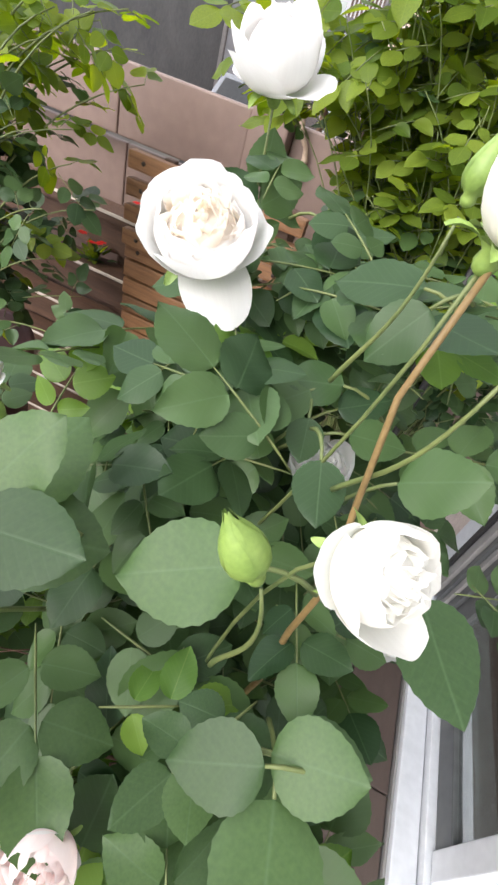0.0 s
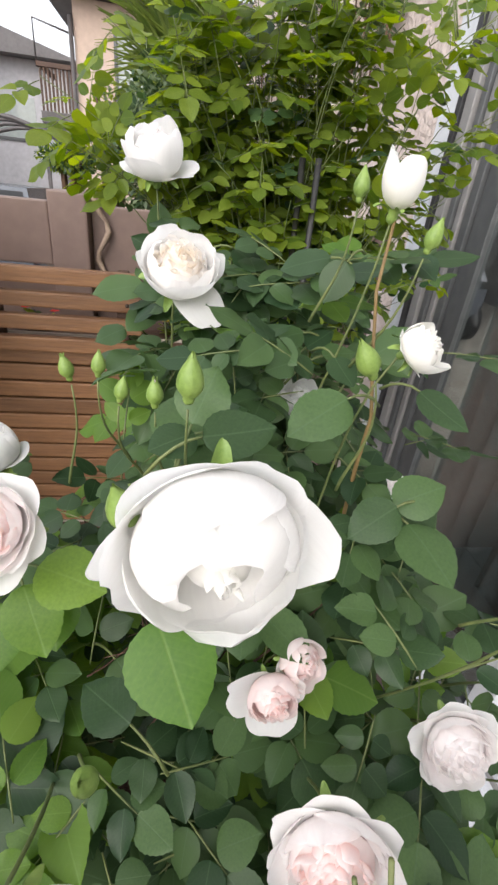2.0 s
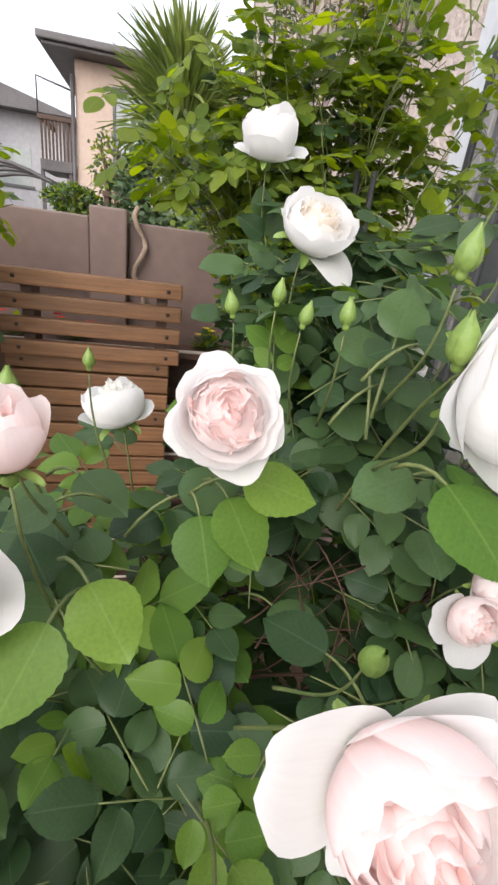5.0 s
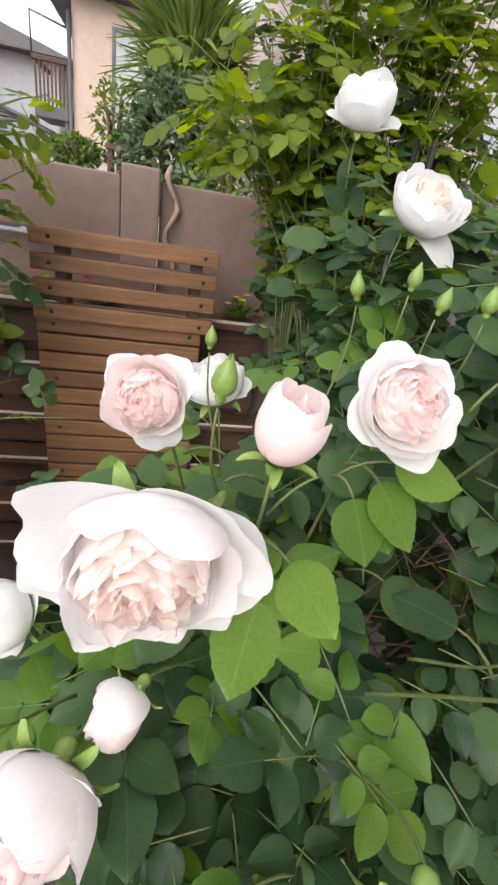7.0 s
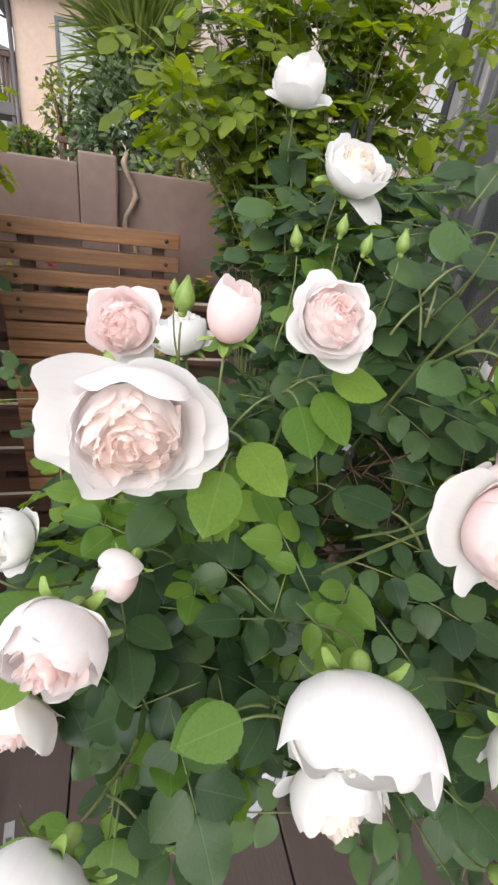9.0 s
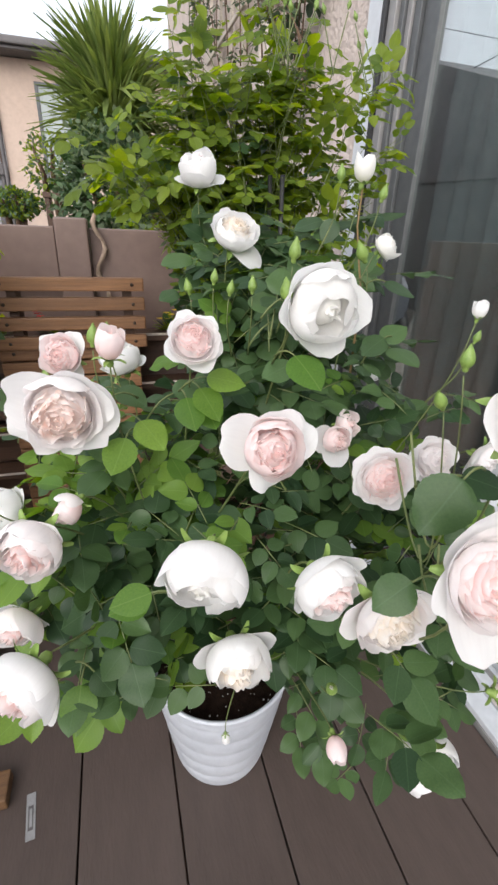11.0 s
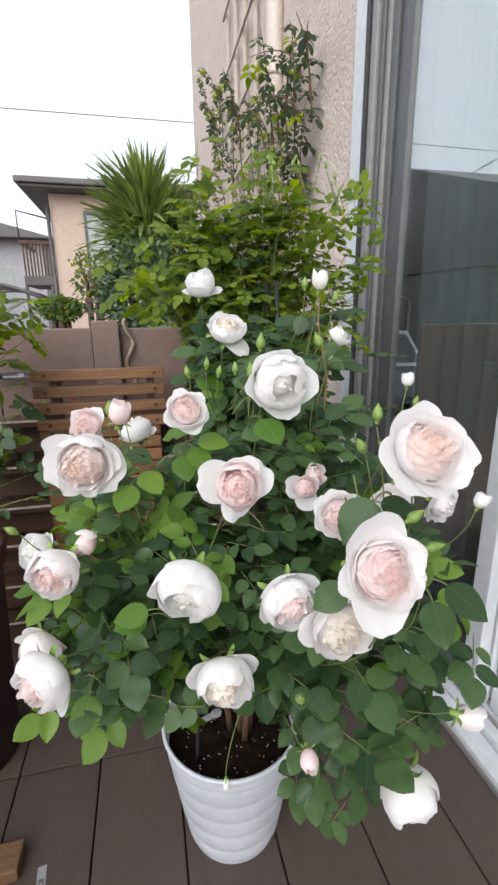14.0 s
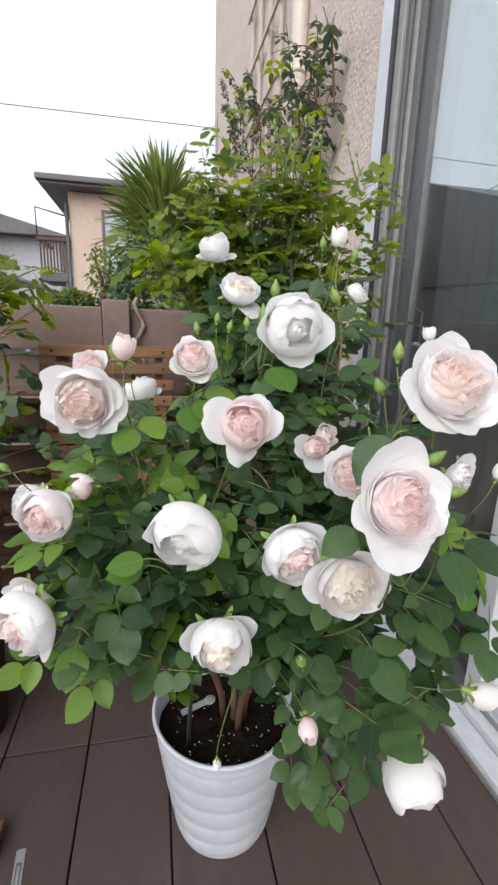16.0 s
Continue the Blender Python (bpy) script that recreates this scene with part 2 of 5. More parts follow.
def part(name, data, parent=None, label="", at=None):
    ob = new(name, data)
    if parent is not None:
        ob.parent = parent
    if at is not None:
        ob.matrix_basis = at
    return tagged(ob, label)


def thing(name, label, category, group="", kind="", at=(0, 0, 0), data=None):
    ob = new(name, data)
    ob.location = at
    return tagged(ob, label, category, group, kind)


def box(name, lo, hi, mat, bevel=0.003, smooth=False):
    """A bevelled block between two corners."""
    bm = bmesh.new()
    bmesh.ops.create_cube(bm, size=1)
    lo, hi = Vector(lo), Vector(hi)
    for v in bm.verts:
        v.co = Vector((lo[i] + (v.co[i] + 0.5) * (hi[i] - lo[i]) for i in range(3)))
    if bevel:
        bmesh.ops.bevel(bm, geom=bm.edges[:], offset=min(bevel, 0.45 * min(hi - lo)), segments=2, affect="EDGES", profile=0.6)
    me = bpy.data.meshes.new(name)
    bm.to_mesh(me)
    bm.free()
    me.materials.append(mat)
    return me


def tube_data(points, radii, sides=7):
    pts = [Vector(p) for p in points]
    verts, faces, uvs = [], [], []
    side = None
    for i, p in enumerate(pts):
        d = (pts[min(i + 1, len(pts) - 1)] - pts[max(i - 1, 0)]).normalized()
        if side is None:
            side = d.orthogonal().normalized()
        side = (side - d * side.dot(d)).normalized()
        up = d.cross(side)
        r = radii[i] if isinstance(radii, (list, tuple)) else radii
        for k in range(sides):
            a = 2 * math.pi * k / sides
            verts.append(p + (side * math.cos(a) + up * math.sin(a)) * r)
            uvs.append((k / sides, i / max(1, len(pts) - 1)))
    for i in range(len(pts) - 1):
        for k in range(sides):
            a, b = i * sides + k, i * sides + (k + 1) % sides
            faces.append((a, b, b + sides, a + sides))
    faces.append(tuple(range(sides))[::-1])
    faces.append(tuple(range(len(verts) - sides, len(verts))))
    return verts, faces, uvs


def tube(name, points, radii, mat, sides=7):
    v, f, u = tube_data(points, radii, sides)
    return mesh(name, v, f, (mat,), u)


def lathe(name, profile, mat, sides=64):
    """Turned body from (radius, height) pairs."""
    verts, faces = [], []
    for r, z in profile:
        for k in range(sides):
            a = 2 * math.pi * k / sides
            verts.append((r * math.cos(a), r * math.sin(a), z))
    for i in range(len(profile) - 1):
        for k in range(sides):
            a, b = i * sides + k, i * sides + (k + 1) % sides
            faces.append((a, b, b + sides, a + sides))
    return mesh(name, verts, faces, (mat,))


def bend(a, b, c, d, n=9):
    """Points along a smooth curve from a to d."""
    a, b, c, d = map(Vector, (a, b, c, d))
    out = []
    for i in range(n):
        t = i / (n - 1)
        s = 1 - t
        out.append(a * s**3 + b * 3 * s * s * t + c * 3 * s * t * t + d * t**3)
    return out


def joined(pieces):
    """Several (verts, faces, uvs, material index) laid into one."""
    V, F, U, M = [], [], [], []
    for v, f, u, m in pieces:
        o = len(V)
        V.extend(v), U.extend(u)
        F.extend(tuple(i + o for i in face) for face in f)
        M.extend([m] * len(f))
    return V, F, U, M

# ------------------------------------------------------------ leaves and petals


def leaflet_data(width, fold, droop, curl, seed, rows=21, saw=0.008):
    """One leaf blade, 1 long, along +y, its face to +z."""
    rnd = random.Random(seed)
    verts, faces, uvs = [], [], []
    w1, w2 = rnd.uniform(-0.03, 0.03), rnd.uniform(1.5, 3.5)
    for i in range(rows):
        v = 0.6 * i / (rows - 1) + 0.2 * (1 - math.cos(math.pi * i / (rows - 1)))
        h = 0.5 * width * max(0.0, math.sin(math.pi * v**0.82)) ** 0.62 * (1.04 - 0.1 * v) * (1 if v < 0.86 else 1 - 1.2 * (v - 0.86))
        for k, u in enumerate((-1, -0.55, 0, 0.55, 1)):
            edge = saw * (1 if i % 2 else -1) if abs(u) == 1 and 0 < i < rows - 1 else 0
            x = u * h + (edge if u > 0 else -edge)
            z = fold * abs(u) * h + curl * u * u * h - droop * v * v + w1 * math.sin(w2 * 3 * v + u * 2) * abs(u)
            verts.append((x, v - 0.1 * droop * v + (0.03 if i == rows - 1 else 0), z))
            uvs.append((0.5 + x / width * 0.98, v))
    for i in range(rows - 1):
        for k in range(4):
            a = i * 5 + k
            faces.append((a, a + 1, a + 6, a + 5))
    return np.array(verts), faces, np.array(uvs)


def axes(y, z, origin, scale):
    """Pose with +y along y and +z near z."""
    y = Vector(y).normalized()
    z = Vector(z)
    x = y.cross(z)
    x = x.normalized() if x.length > 1e-6 else y.orthogonal().normalized()
    z = x.cross(y)
    m = Matrix((x, y, z)).transposed().to_4x4()
    return Matrix.Translation(origin) @ m @ Matrix.Diagonal((scale, scale, scale, 1))


ROSE_BLADES = [leaflet_data(w, f, d, c, s) for s, (w, f, d, c) in enumerate(
    ((0.8, 0.14, 0.1, -0.1), (0.74, 0.2, 0.16, 0.05), (0.88, 0.08, 0.06, -0.12), (0.72, 0.24, 0.2, 0.1), (0.8, 0.1, -0.06, -0.1), (0.9, 0.14, 0.12, -0.18)))]
SMALL_BLADES = [leaflet_data(w, f, d, c, 20 + s, rows=7, saw=0.0) for s, (w, f, d, c) in enumerate(
    ((0.6, 0.15, 0.1, -0.1), (0.52, 0.25, 0.2, 0.0), (0.68, 0.1, 0.15, -0.15)))]
STRAP_BLADES = [leaflet_data(w, 0.6, d, 0, 40 + s, rows=9, saw=0.0) for s, (w, d) in enumerate(((0.07, 0.04), (0.078, 0.2), (0.066, 0.42)))]


class Foliage:
    """Gathers blades; some become parts of their own, the rest one joined mesh."""

    def __init__(self, name, blades, mats):
        self.name, self.blades, self.mats, self.items = name, blades, mats, []
        self.data = {}

    def add(self, m, kind, mat):
        self.items.append((m, kind % len(self.blades), mat))

    def emit(self, parent, near=None, most=300, rest="foliage"):
        left = []
        count = 0
        order = sorted(self.items, key=near) if near else self.items
        for m, k, mat in order:
            if near and count < most:
                if (k, mat) not in self.data:
                    v, f, u = self.blades[k]
                    self.data[k, mat] = mesh(self.name, v, f, (self.mats[mat],), u)
                part(self.name, self.data[k, mat], parent, at=m)
                count += 1
            else:
                left.append((m, k, mat))
        if not left:
            return None
        V, F, U, M, o = [], [], [], [], 0
        for m, k, mat in left:
            v, f, u = self.blades[k]
            a = np.array(m)
            V.append(v @ a[:3, :3].T + a[:3, 3])
            U.append(u)
            F.extend(tuple(i + o for i in face) for face in f)
            M.extend([mat] * len(f))
            o += len(v)
        me = mesh(rest, np.concatenate(V), F, self.mats, np.concatenate(U), True, M)
        return tagged(part(rest, me, parent), kind="stuff")


def petal_data(az, prof, base_r, length, width, seed, ruffle=0.05, nu=9, nv=9, notch=0.06, lift=0.0, tip=0.58, twist=0.0, tone=1.0, point=0.0, least=0.36):
    """A petal that leaves the flower's axis (+z) at the angles of prof, from its foot to its rounded rim; flower radius 1."""
    rnd = random.Random(seed)
    n = 40
    r, z, line = base_r, lift, []
    for i in range(n + 1):
        t = i / n
        line.append((r, z))
        f = t * (len(prof) - 1)
        j = min(int(f), len(prof) - 2)
        phi = radians(prof[j] + (prof[j + 1] - prof[j]) * (f - j))
        r += math.sin(phi) * length / n
        z += math.cos(phi) * length / n
    p1, p2, skew = rnd.uniform(0, 6), rnd.uniform(0, 6), rnd.uniform(-0.25, 0.25)
    f1, f2 = rnd.uniform(1.2, 2.2), rnd.uniform(2.4, 4.2)
    verts, faces, uvs = [], [], []
    for i in range(nv):
        v = math.sin(math.pi / 2 * i / (nv - 1))
        if v < tip:
            half = 0.5 * width * (0.35 + 0.65 * math.sin(math.pi / 2 * v / tip))
        else:
            half = 0.5 * width * math.sqrt(max(0.002, 1 - ((v - tip) / (1 - tip)) ** 2.2))
        for k in range(nu):
            u = -1 + 2 * k / (nu - 1)
            un = u * half / (0.5 * width)
            vv = v * (1 - notch * math.exp(-((un - skew) / 0.35) ** 2) * v**5 + 0.03 * math.sin(f2 * un + p1) * v * v + 0.022 * math.sin(8.5 * un + p2) * v**6 + point * 0.16 * (math.exp(-((un - skew) / 0.3) ** 2) - 0.5) * v**4)
            f = max(0.0, min(0.9999, vv)) * n
            j = int(f)
            rr = line[j][0] + (line[j + 1][0] - line[j][0]) * (f - j)
            zz = line[j][1] + (line[j + 1][1] - line[j][1]) * (f - j)
            ang = u * half / max(abs(rr), least)
            ang = max(-1.5, min(1.5, ang)) + skew * 0.4 * v
            wob = ruffle * v * v * (math.sin(f1 * un * 1.6 + p1) * 0.8 + math.sin(f2 * un * 1.3 + p2) * 0.4 * abs(un) + 0.3 * v**3 * math.sin(f2 * un * 3.1 + p1))
            cup = 0.10 * un * un * v * (1 if prof[-1] > 40 else 0.2)
            rr2 = rr + wob * 0.7
            verts.append((rr2 * math.cos(az + ang), rr2 * math.sin(az + ang), zz + wob * 0.7 + cup))
            uvs.append((0.5 + 0.5 * u, v * tone))
    if twist:
        cx, cy = sum(p[0] for p in verts) / len(verts), sum(p[1] for p in verts) / len(verts)
        c, s = math.cos(twist), math.sin(twist)
        verts = [(cx + (x - cx) * c - (y - cy) * s, cy + (x - cx) * s + (y - cy) * c, z) for x, y, z in verts]
    for i in range(nv - 1):
        for k in range(nu - 1):
            a = i * nu + k
            faces.append((a, a + 1, a + nu + 1, a + nu))
    return verts, faces, uvs


# the ball of a flower: whorls of cupped petals (count, angles from foot to rim, length, width),
# then rings of heart petals (radius, count), floor of the heart (radius, height) and how far its petals rise
FORMS = {
    "open": ([(6, (95, 76, 48, 20, 8), 1.0, 1.2), (6, (97, 76, 42, 6, -10), 0.97, 1.1), (6, (97, 74, 36, -4, -24), 0.93, 1.0)],
             ((0.5, 9), (0.42, 8), (0.34, 8), (0.26, 7), (0.18, 5), (0.1, 4), (0.03, 2)), (0.58, 0.6), 0.13),
    "bowl": ([(5, (95, 70, 36, 10, 4), 1.3, 1.45), (6, (97, 70, 32, 0, -14), 1.2, 1.25), (6, (97, 70, 28, -8, -26), 1.1, 1.1)],
             ((0.52, 9), (0.44, 9), (0.35, 8), (0.26, 7), (0.18, 5), (0.1, 4), (0.03, 2)), (0.6, 0.74), 0.14),
    "cup": ([(4, (96, 68, 24, -6, -28), 1.45, 1.6), (5, (97, 66, 18, -14, -44), 1.4, 1.35), (5, (97, 64, 14, -18, -52), 1.3, 1.1)],
            ((0.4, 7), (0.31, 6), (0.22, 5), (0.14, 4), (0.06, 3)), (0.5, 0.9), 0.15),
    "globe": ([(4, (96, 68, 30, -2, -30), 1.6, 1.7), (4, (97, 66, 22, -20, -62), 1.65, 1.6), (3, (97, 62, 14, -32, -80), 1.6, 1.4)], ((0.24, 5), (0.12, 4)), (0.42, 0.95), 0.05),
    "egg": ([(4, (92, 54, 16, -5, -24), 1.75, 1.7), (4, (93, 52, 10, -17, -48), 1.8, 1.6), (3, (93, 48, 3, -26, -70), 1.75, 1.4)], ((0.24, 5), (0.12, 4)), (0.4, 1.25), 0.12),
    "shell": ([(5, (94, 70, 48, 26, 10), 1.3, 1.6), (4, (95, 62, 30, -22, -66), 1.5, 1.7), (3, (96, 58, 18, -40, -92), 1.55, 1.6)], ((0.14, 4), (0.06, 3)), (0.42, 0.86), 0.1),
    "half": ([(3, (74, 36, 8, -10, -22), 1.75, 1.7), (3, (72, 30, 0, -22, -44), 1.75, 1.6)], ((0.2, 4), (0.08, 3)), (0.3, 1.15), 0.25),
}
# guard petals outside the ball: angles from foot to rim, length, width
GUARDS = {
    "flat": ((88, 76, 64, 70, 96), 1.03, 1.42), "up": ((90, 72, 48, 34, 42), 1.22, 1.5), "hood": ((92, 66, 36, -4, -50), 1.55, 1.45),
    "reflex": ((84, 80, 92, 116, 132), 1.2, 1.15), "point": ((90, 70, 48, 48, 70), 1.2, 1.45), "shell": ((94, 70, 36, 8, -4), 1.4, 1.65),
}


def core_data(rad, height):
    """A petal-coloured filler dome, added to close a flower's middle and brighten its dark gaps."""
    v, f, u = [(0, 0, height)], [], [(0.5, 0.45)]
    for i in range(1, 6):
        for k in range(16):
            a, r = 2 * math.pi * k / 16, rad * i / 5
            v.append((r * math.cos(a), r * math.sin(a), height * (1 - 0.5 * (i / 5) ** 3) + 0.02 * math.sin(5 * a + 3 * i)))
            u.append((0.5 + 0.5 * math.cos(a), 0.45 + 0.08 * i))
    for k in range(16):
        f.append((0, 1 + k, 1 + (k + 1) % 16))
    for i in range(4):
        for k in range(16):
            a, b = 1 + i * 16 + k, 1 + i * 16 + (k + 1) % 16
            f.append((a, a + 16, b + 16, b))
    return v, f, u


def calyx_data(R):
    """Green cup below a flower's foot."""
    prof = [(0.04, -0.34), (0.11, -0.3), (0.15, -0.2), (0.13, -0.1), (0.22, 0.0)]
    v, f, u = [], [], []
    for i, (r, z) in enumerate(prof):
        for k in range(10):
            a = 2 * math.pi * k / 10
            v.append((r * R * math.cos(a), r * R * math.sin(a), z * R))
            u.append((k / 10, i / 4))
    for i in range(4):
        for k in range(10):
            f.append((i * 10 + k, i * 10 + (k + 1) % 10, i * 10 + 10 + (k + 1) % 10, i * 10 + 10 + k))
    return v, f, u


def scaled(data, s, dz=0.0):
    v, f, u = data
    return [(x * s, y * s, z * s + dz) for x, y, z in v], f, u


def bloom(parent, at, axis, R, form, outer, heart, seed, label, spread=110, guards=None):
    """A rose flower round its middle: heart of packed petals, cupped petals and loose guard petals, each a piece, calyx and sepals."""
    rnd = random.Random(seed)
    turn = Vector(axis).normalized().to_track_quat("Z", "Y").to_matrix().to_4x4()
    whorls, ring, floor_of, rise = FORMS[form]
    pieces, cups, loose = [core_data(*floor_of)], [], []
    for w, (n, prof, ln, wd) in enumerate(whorls):
        off = rnd.uniform(0, 6.28)
        for k in range(n):
            az = off + 2 * math.pi * (k + rnd.uniform(-0.15, 0.15)) / n
            lean = rnd.uniform(-12, 16)
            jit = [p + lean * (i / 3) + rnd.uniform(-6, 6) * (1.6 if i >= 3 else 0.8) for i, p in enumerate(prof)]
            cups.append(petal_data(az, jit, 0.1, ln * rnd.uniform(0.82, 1.1), wd * rnd.uniform(0.85, 1.12), seed * 131 + w * 17 + k, 0.075, 15, 13, rnd.choice((0.0, 0.03, 0.07)), 0.01 * w, tone=1.0 - 0.12 * w))
    for w, (rad, n) in enumerate(ring):
        off = rnd.uniform(0, 6.28)
        k0 = rad / ring[0][0]
        foot = floor_of[1] * (1 - 0.5 * (rad / floor_of[0]) ** 3) - 0.15
        for k in range(n):
            az = off + 2 * math.pi * (k + rnd.uniform(-0.3, 0.3)) / n
            tilt = rnd.uniform(-22, 24)
            jit = [p + tilt + rnd.uniform(-12, 12) for p in (24, 12, -6, -30)]
            pieces.append(petal_data(az, jit, rad * 0.92, (0.16 + rise * (1.2 - 0.3 * (1 - k0))) * rnd.uniform(0.85, 1.2), 2 * math.pi * max(rad, 0.07) / n * rnd.uniform(1.15, 1.7), seed * 77 + w * 19 + k,
                                     0.075, 9, 8, rnd.choice((0.0, 0.03, 0.06)), foot, 0.6, rnd.uniform(-0.75, 0.75), 0.6 + 0.4 * k0, 0.0, 0.08))
    if guards is None:
        n = {"open": 6, "bowl": 6, "cup": 3, "globe": 0, "egg": 1, "shell": 5, "half": 0}[form]
        off = rnd.uniform(0, 360)
        guards = [(off + 360 * (k + rnd.uniform(-0.25, 0.25)) / max(n, 1), rnd.choice(("flat", "flat", "up") if form != "half" else ("up",)), rnd.uniform(0.8, 1.05)) for k in range(n)]
    for k, (deg, kind, size) in enumerate(guards):
        prof, ln, wd = GUARDS[kind]
        jit = [p + rnd.uniform(-7, 7) for p in prof]
        loose.append(petal_data(radians(deg), jit, 0.1, ln * size * (1.4 if form == "half" else 1), wd * (0.4 + 0.6 * size), seed * 57 + k, 0.1, 19, 15, rnd.choice((0.0, 0.04, 0.09)), -0.03, point=0.6 if kind == "point" else 0.0))
    allv = np.array([p for d in cups + loose + pieces for p in d[0]])
    s = R * (1.0 if form == "half" else 0.9) / np.percentile(np.hypot(allv[:, 0], allv[:, 1]), 97)
    low, high = np.percentile(allv[:, 2], 3), np.percentile(allv[:, 2], 97)
    dz = -0.5 * (low + high) * s
    m = Matrix.Translation(at) @ turn
    V, F, U, M = joined([(*scaled(d, s, dz), 0) for d in pieces])
    root = part("rose_bloom", mesh("rose_bloom", V, F, (heart,), U), parent, label, m)
    for d, mat in [(d, outer) for d in cups] + [(d, {BLUSH_P: PALE_P, ROSY_P: PALE_P}.get(outer, outer)) for d in loose]:
        v, f, u = scaled(d, s, dz)
        part("petal", mesh("petal", v, f, (mat,), u), root)
    v, f, u = scaled(calyx_data(1.0 if form != "half" else 1.3), s, dz)
    part("calyx", mesh("calyx", v, f, (GREEN,), u), root)
    for k in range(5):
        d = petal_data(2 * math.pi * k / 5 + seed, (50, spread * 0.8, spread, spread * 1.2), 0.18, 0.7, 0.24, seed * 7 + k, 0.03, 5, 7, 0, -0.08, 0.3)
        v, f, u = scaled(d, s, dz)
        part("sepal", mesh("sepal", v, f, (GREEN,), u), root)
    return Vector(at) + Vector(axis).normalized() * (dz - 0.3 * s)


def green_bud(parent, at, axis, R, seed, tip=None):
    """A closed bud: pointed green sepals round a hip, with or without petal colour at its tip."""
    R *= 0.75
    turn = Vector(axis).normalized().to_track_quat("Z", "Y").to_matrix().to_4x4()
    prof = [(0.12, -1.4), (0.36, -1.3), (0.46, -1.0), (0.42, -0.72), (0.7, -0.45), (1.0, 0.05), (0.98, 0.55), (0.72, 1.15), (0.4, 1.7), (0.05, 2.15)]
    v, f, u = [], [], []
    for i, (r, z) in enumerate(prof):
        for k in range(12):
            a = 2 * math.pi * k / 12
            v.append((r * R * math.cos(a), r * R * math.sin(a), z * R))
            u.append((k / 12, i / 9))
    for i in range(9):
        for k in range(12):
            f.append((i * 12 + k, i * 12 + (k + 1) % 12, i * 12 + 12 + (k + 1) % 12, i * 12 + 12 + k))
    root = part("bud", mesh("bud", v, f, (tip or GREEN, GREEN), u, True, [1 if i < 84 else 0 for i in range(108)]), parent, "plump green rose bud" if tip is None else "rose bud showing petal colour", Matrix.Translation(at) @ turn)
    for k in range(5):
        d = petal_data(2 * math.pi * k / 5, (42, 8, -14, -27, -30, -8 if tip is None else 25), 0.64, 3.4 if tip is None else 3.2, 1.1, seed * 11 + k, 0.02, 5, 11, 0, -0.55, 0.3, point=2.0)
        pv, pf, pu = scaled(d, R * 1.04)
        part("sepal", mesh("sepal", pv, pf, (GREEN,), pu), root)


# ------------------------------------------------------------ ground, deck, house wall

tagged(new("ground", box("ground", (-400, -400, -0.9), (400, 400, -0.6), GROUND, 0)), "grey-brown gravelly ground beyond the deck", "ground", kind="structure")

floor = tagged(new("floor", box("floor", (-2.5, -2.6, -0.12), (0.655, 1.02, -0.03), DARKWOOD, 0)), "brown composite deck laid in wide boards", "deck", kind="structure")
PLANK = {}
for i in range(-10, 6):
    for y0, y1 in ((-2.6, -0.68), (-0.68, 0.317), (0.317, 1.02)):
        x0 = -0.494 + 0.2008 * i
        w = min(0.2008, 0.653 - x0)
        if w < 0.02:
            continue
        key = (round(w, 3), y0)
        if key not in PLANK:
            PLANK[key] = box("plank", (0.002, 0.002, -0.026), (w - 0.002, y1 - y0 - 0.002, 0), DECK, 0.0022)
        part("plank", PLANK[key], floor, at=Matrix.Translation((x0, y0, 0)))

WALL_X = 0.72
wall = tagged(new("wall_east"), "pale beige stucco house wall", "wall", kind="structure")
part("wall_panel", box("wall_panel", (WALL_X, 1.08, -0.6), (0.95, 6.0, 6.2), STUCCO, 0.004), wall)
part("wall_panel", box("wall_panel", (WALL_X, -1.65, 2.3), (0.95, 1.08, 6.2), STUCCO, 0.004), wall)
part("wall_panel", box("wall_panel", (WALL_X, -6.0, -0.6), (0.95, -1.65, 6.2), STUCCO, 0.004), wall)
part("wall_panel", box("wall_panel", (WALL_X, -1.65, -0.6), (0.95, 1.08, -0.03), STUCCO, 0.004), wall)
room = tagged(new("wall_room"), "dim grey room behind the sliding window", "room", kind="structure")
for lo, hi in (((3.2, -3, -0.1), (3.3, 3, 2.6)), ((0.95, 2.9, -0.1), (3.2, 3, 2.6)), ((0.95, -3, -0.1), (3.2, -2.9, 2.6))):
    part("wall_panel", box("wall_panel", lo, hi, ROOM, 0), room)
tagged(new("ceiling", box("ceiling", (0.95, -3, 2.6), (3.3, 3, 2.7), ROOM, 0)), "plain room ceiling", "ceiling", kind="structure")
tagged(new("floor_room", box("floor_room", (0.951, -3, -0.1), (3.3, 3, -0.01), DARKWOOD, 0)), "dark room floor", "floor", kind="structure")

# sliding window: sill, jamb strips, sashes, panes
win = tagged(new("window_1"), "tall sliding glass window in a white and bronze aluminium frame", "window", kind="structure")
part("window_sill", box("window_sill", (0.661, -1.7, -0.005), (0.72, 1.0, 0.028), WHITE_AL, 0.004), win, "white aluminium sill")
part("sill_lip", box("sill_lip", (0.655, -1.7, -0.02), (0.6605, 1.0, 0.012), TAUPE_AL, 0.001), win, "grey edge strip")
part("sill_step", box("sill_step", (0.7225, -1.65, 0.0), (0.9, 0.94, 0.05), WHITE_AL, 0.004), win)
for x in (0.752, 0.79, 0.83):
    part("rail", box("rail", (x, -1.65, 0.0505), (x + 0.006, 0.935, 0.066), TAUPE_AL, 0.001), win, "low sliding rail")
part("jamb_trim", box("jamb_trim", (0.695, 0.99, 0.029), (0.80, 1.077, 2.34), WHITE_AL, 0.004), win, "white jamb trim")
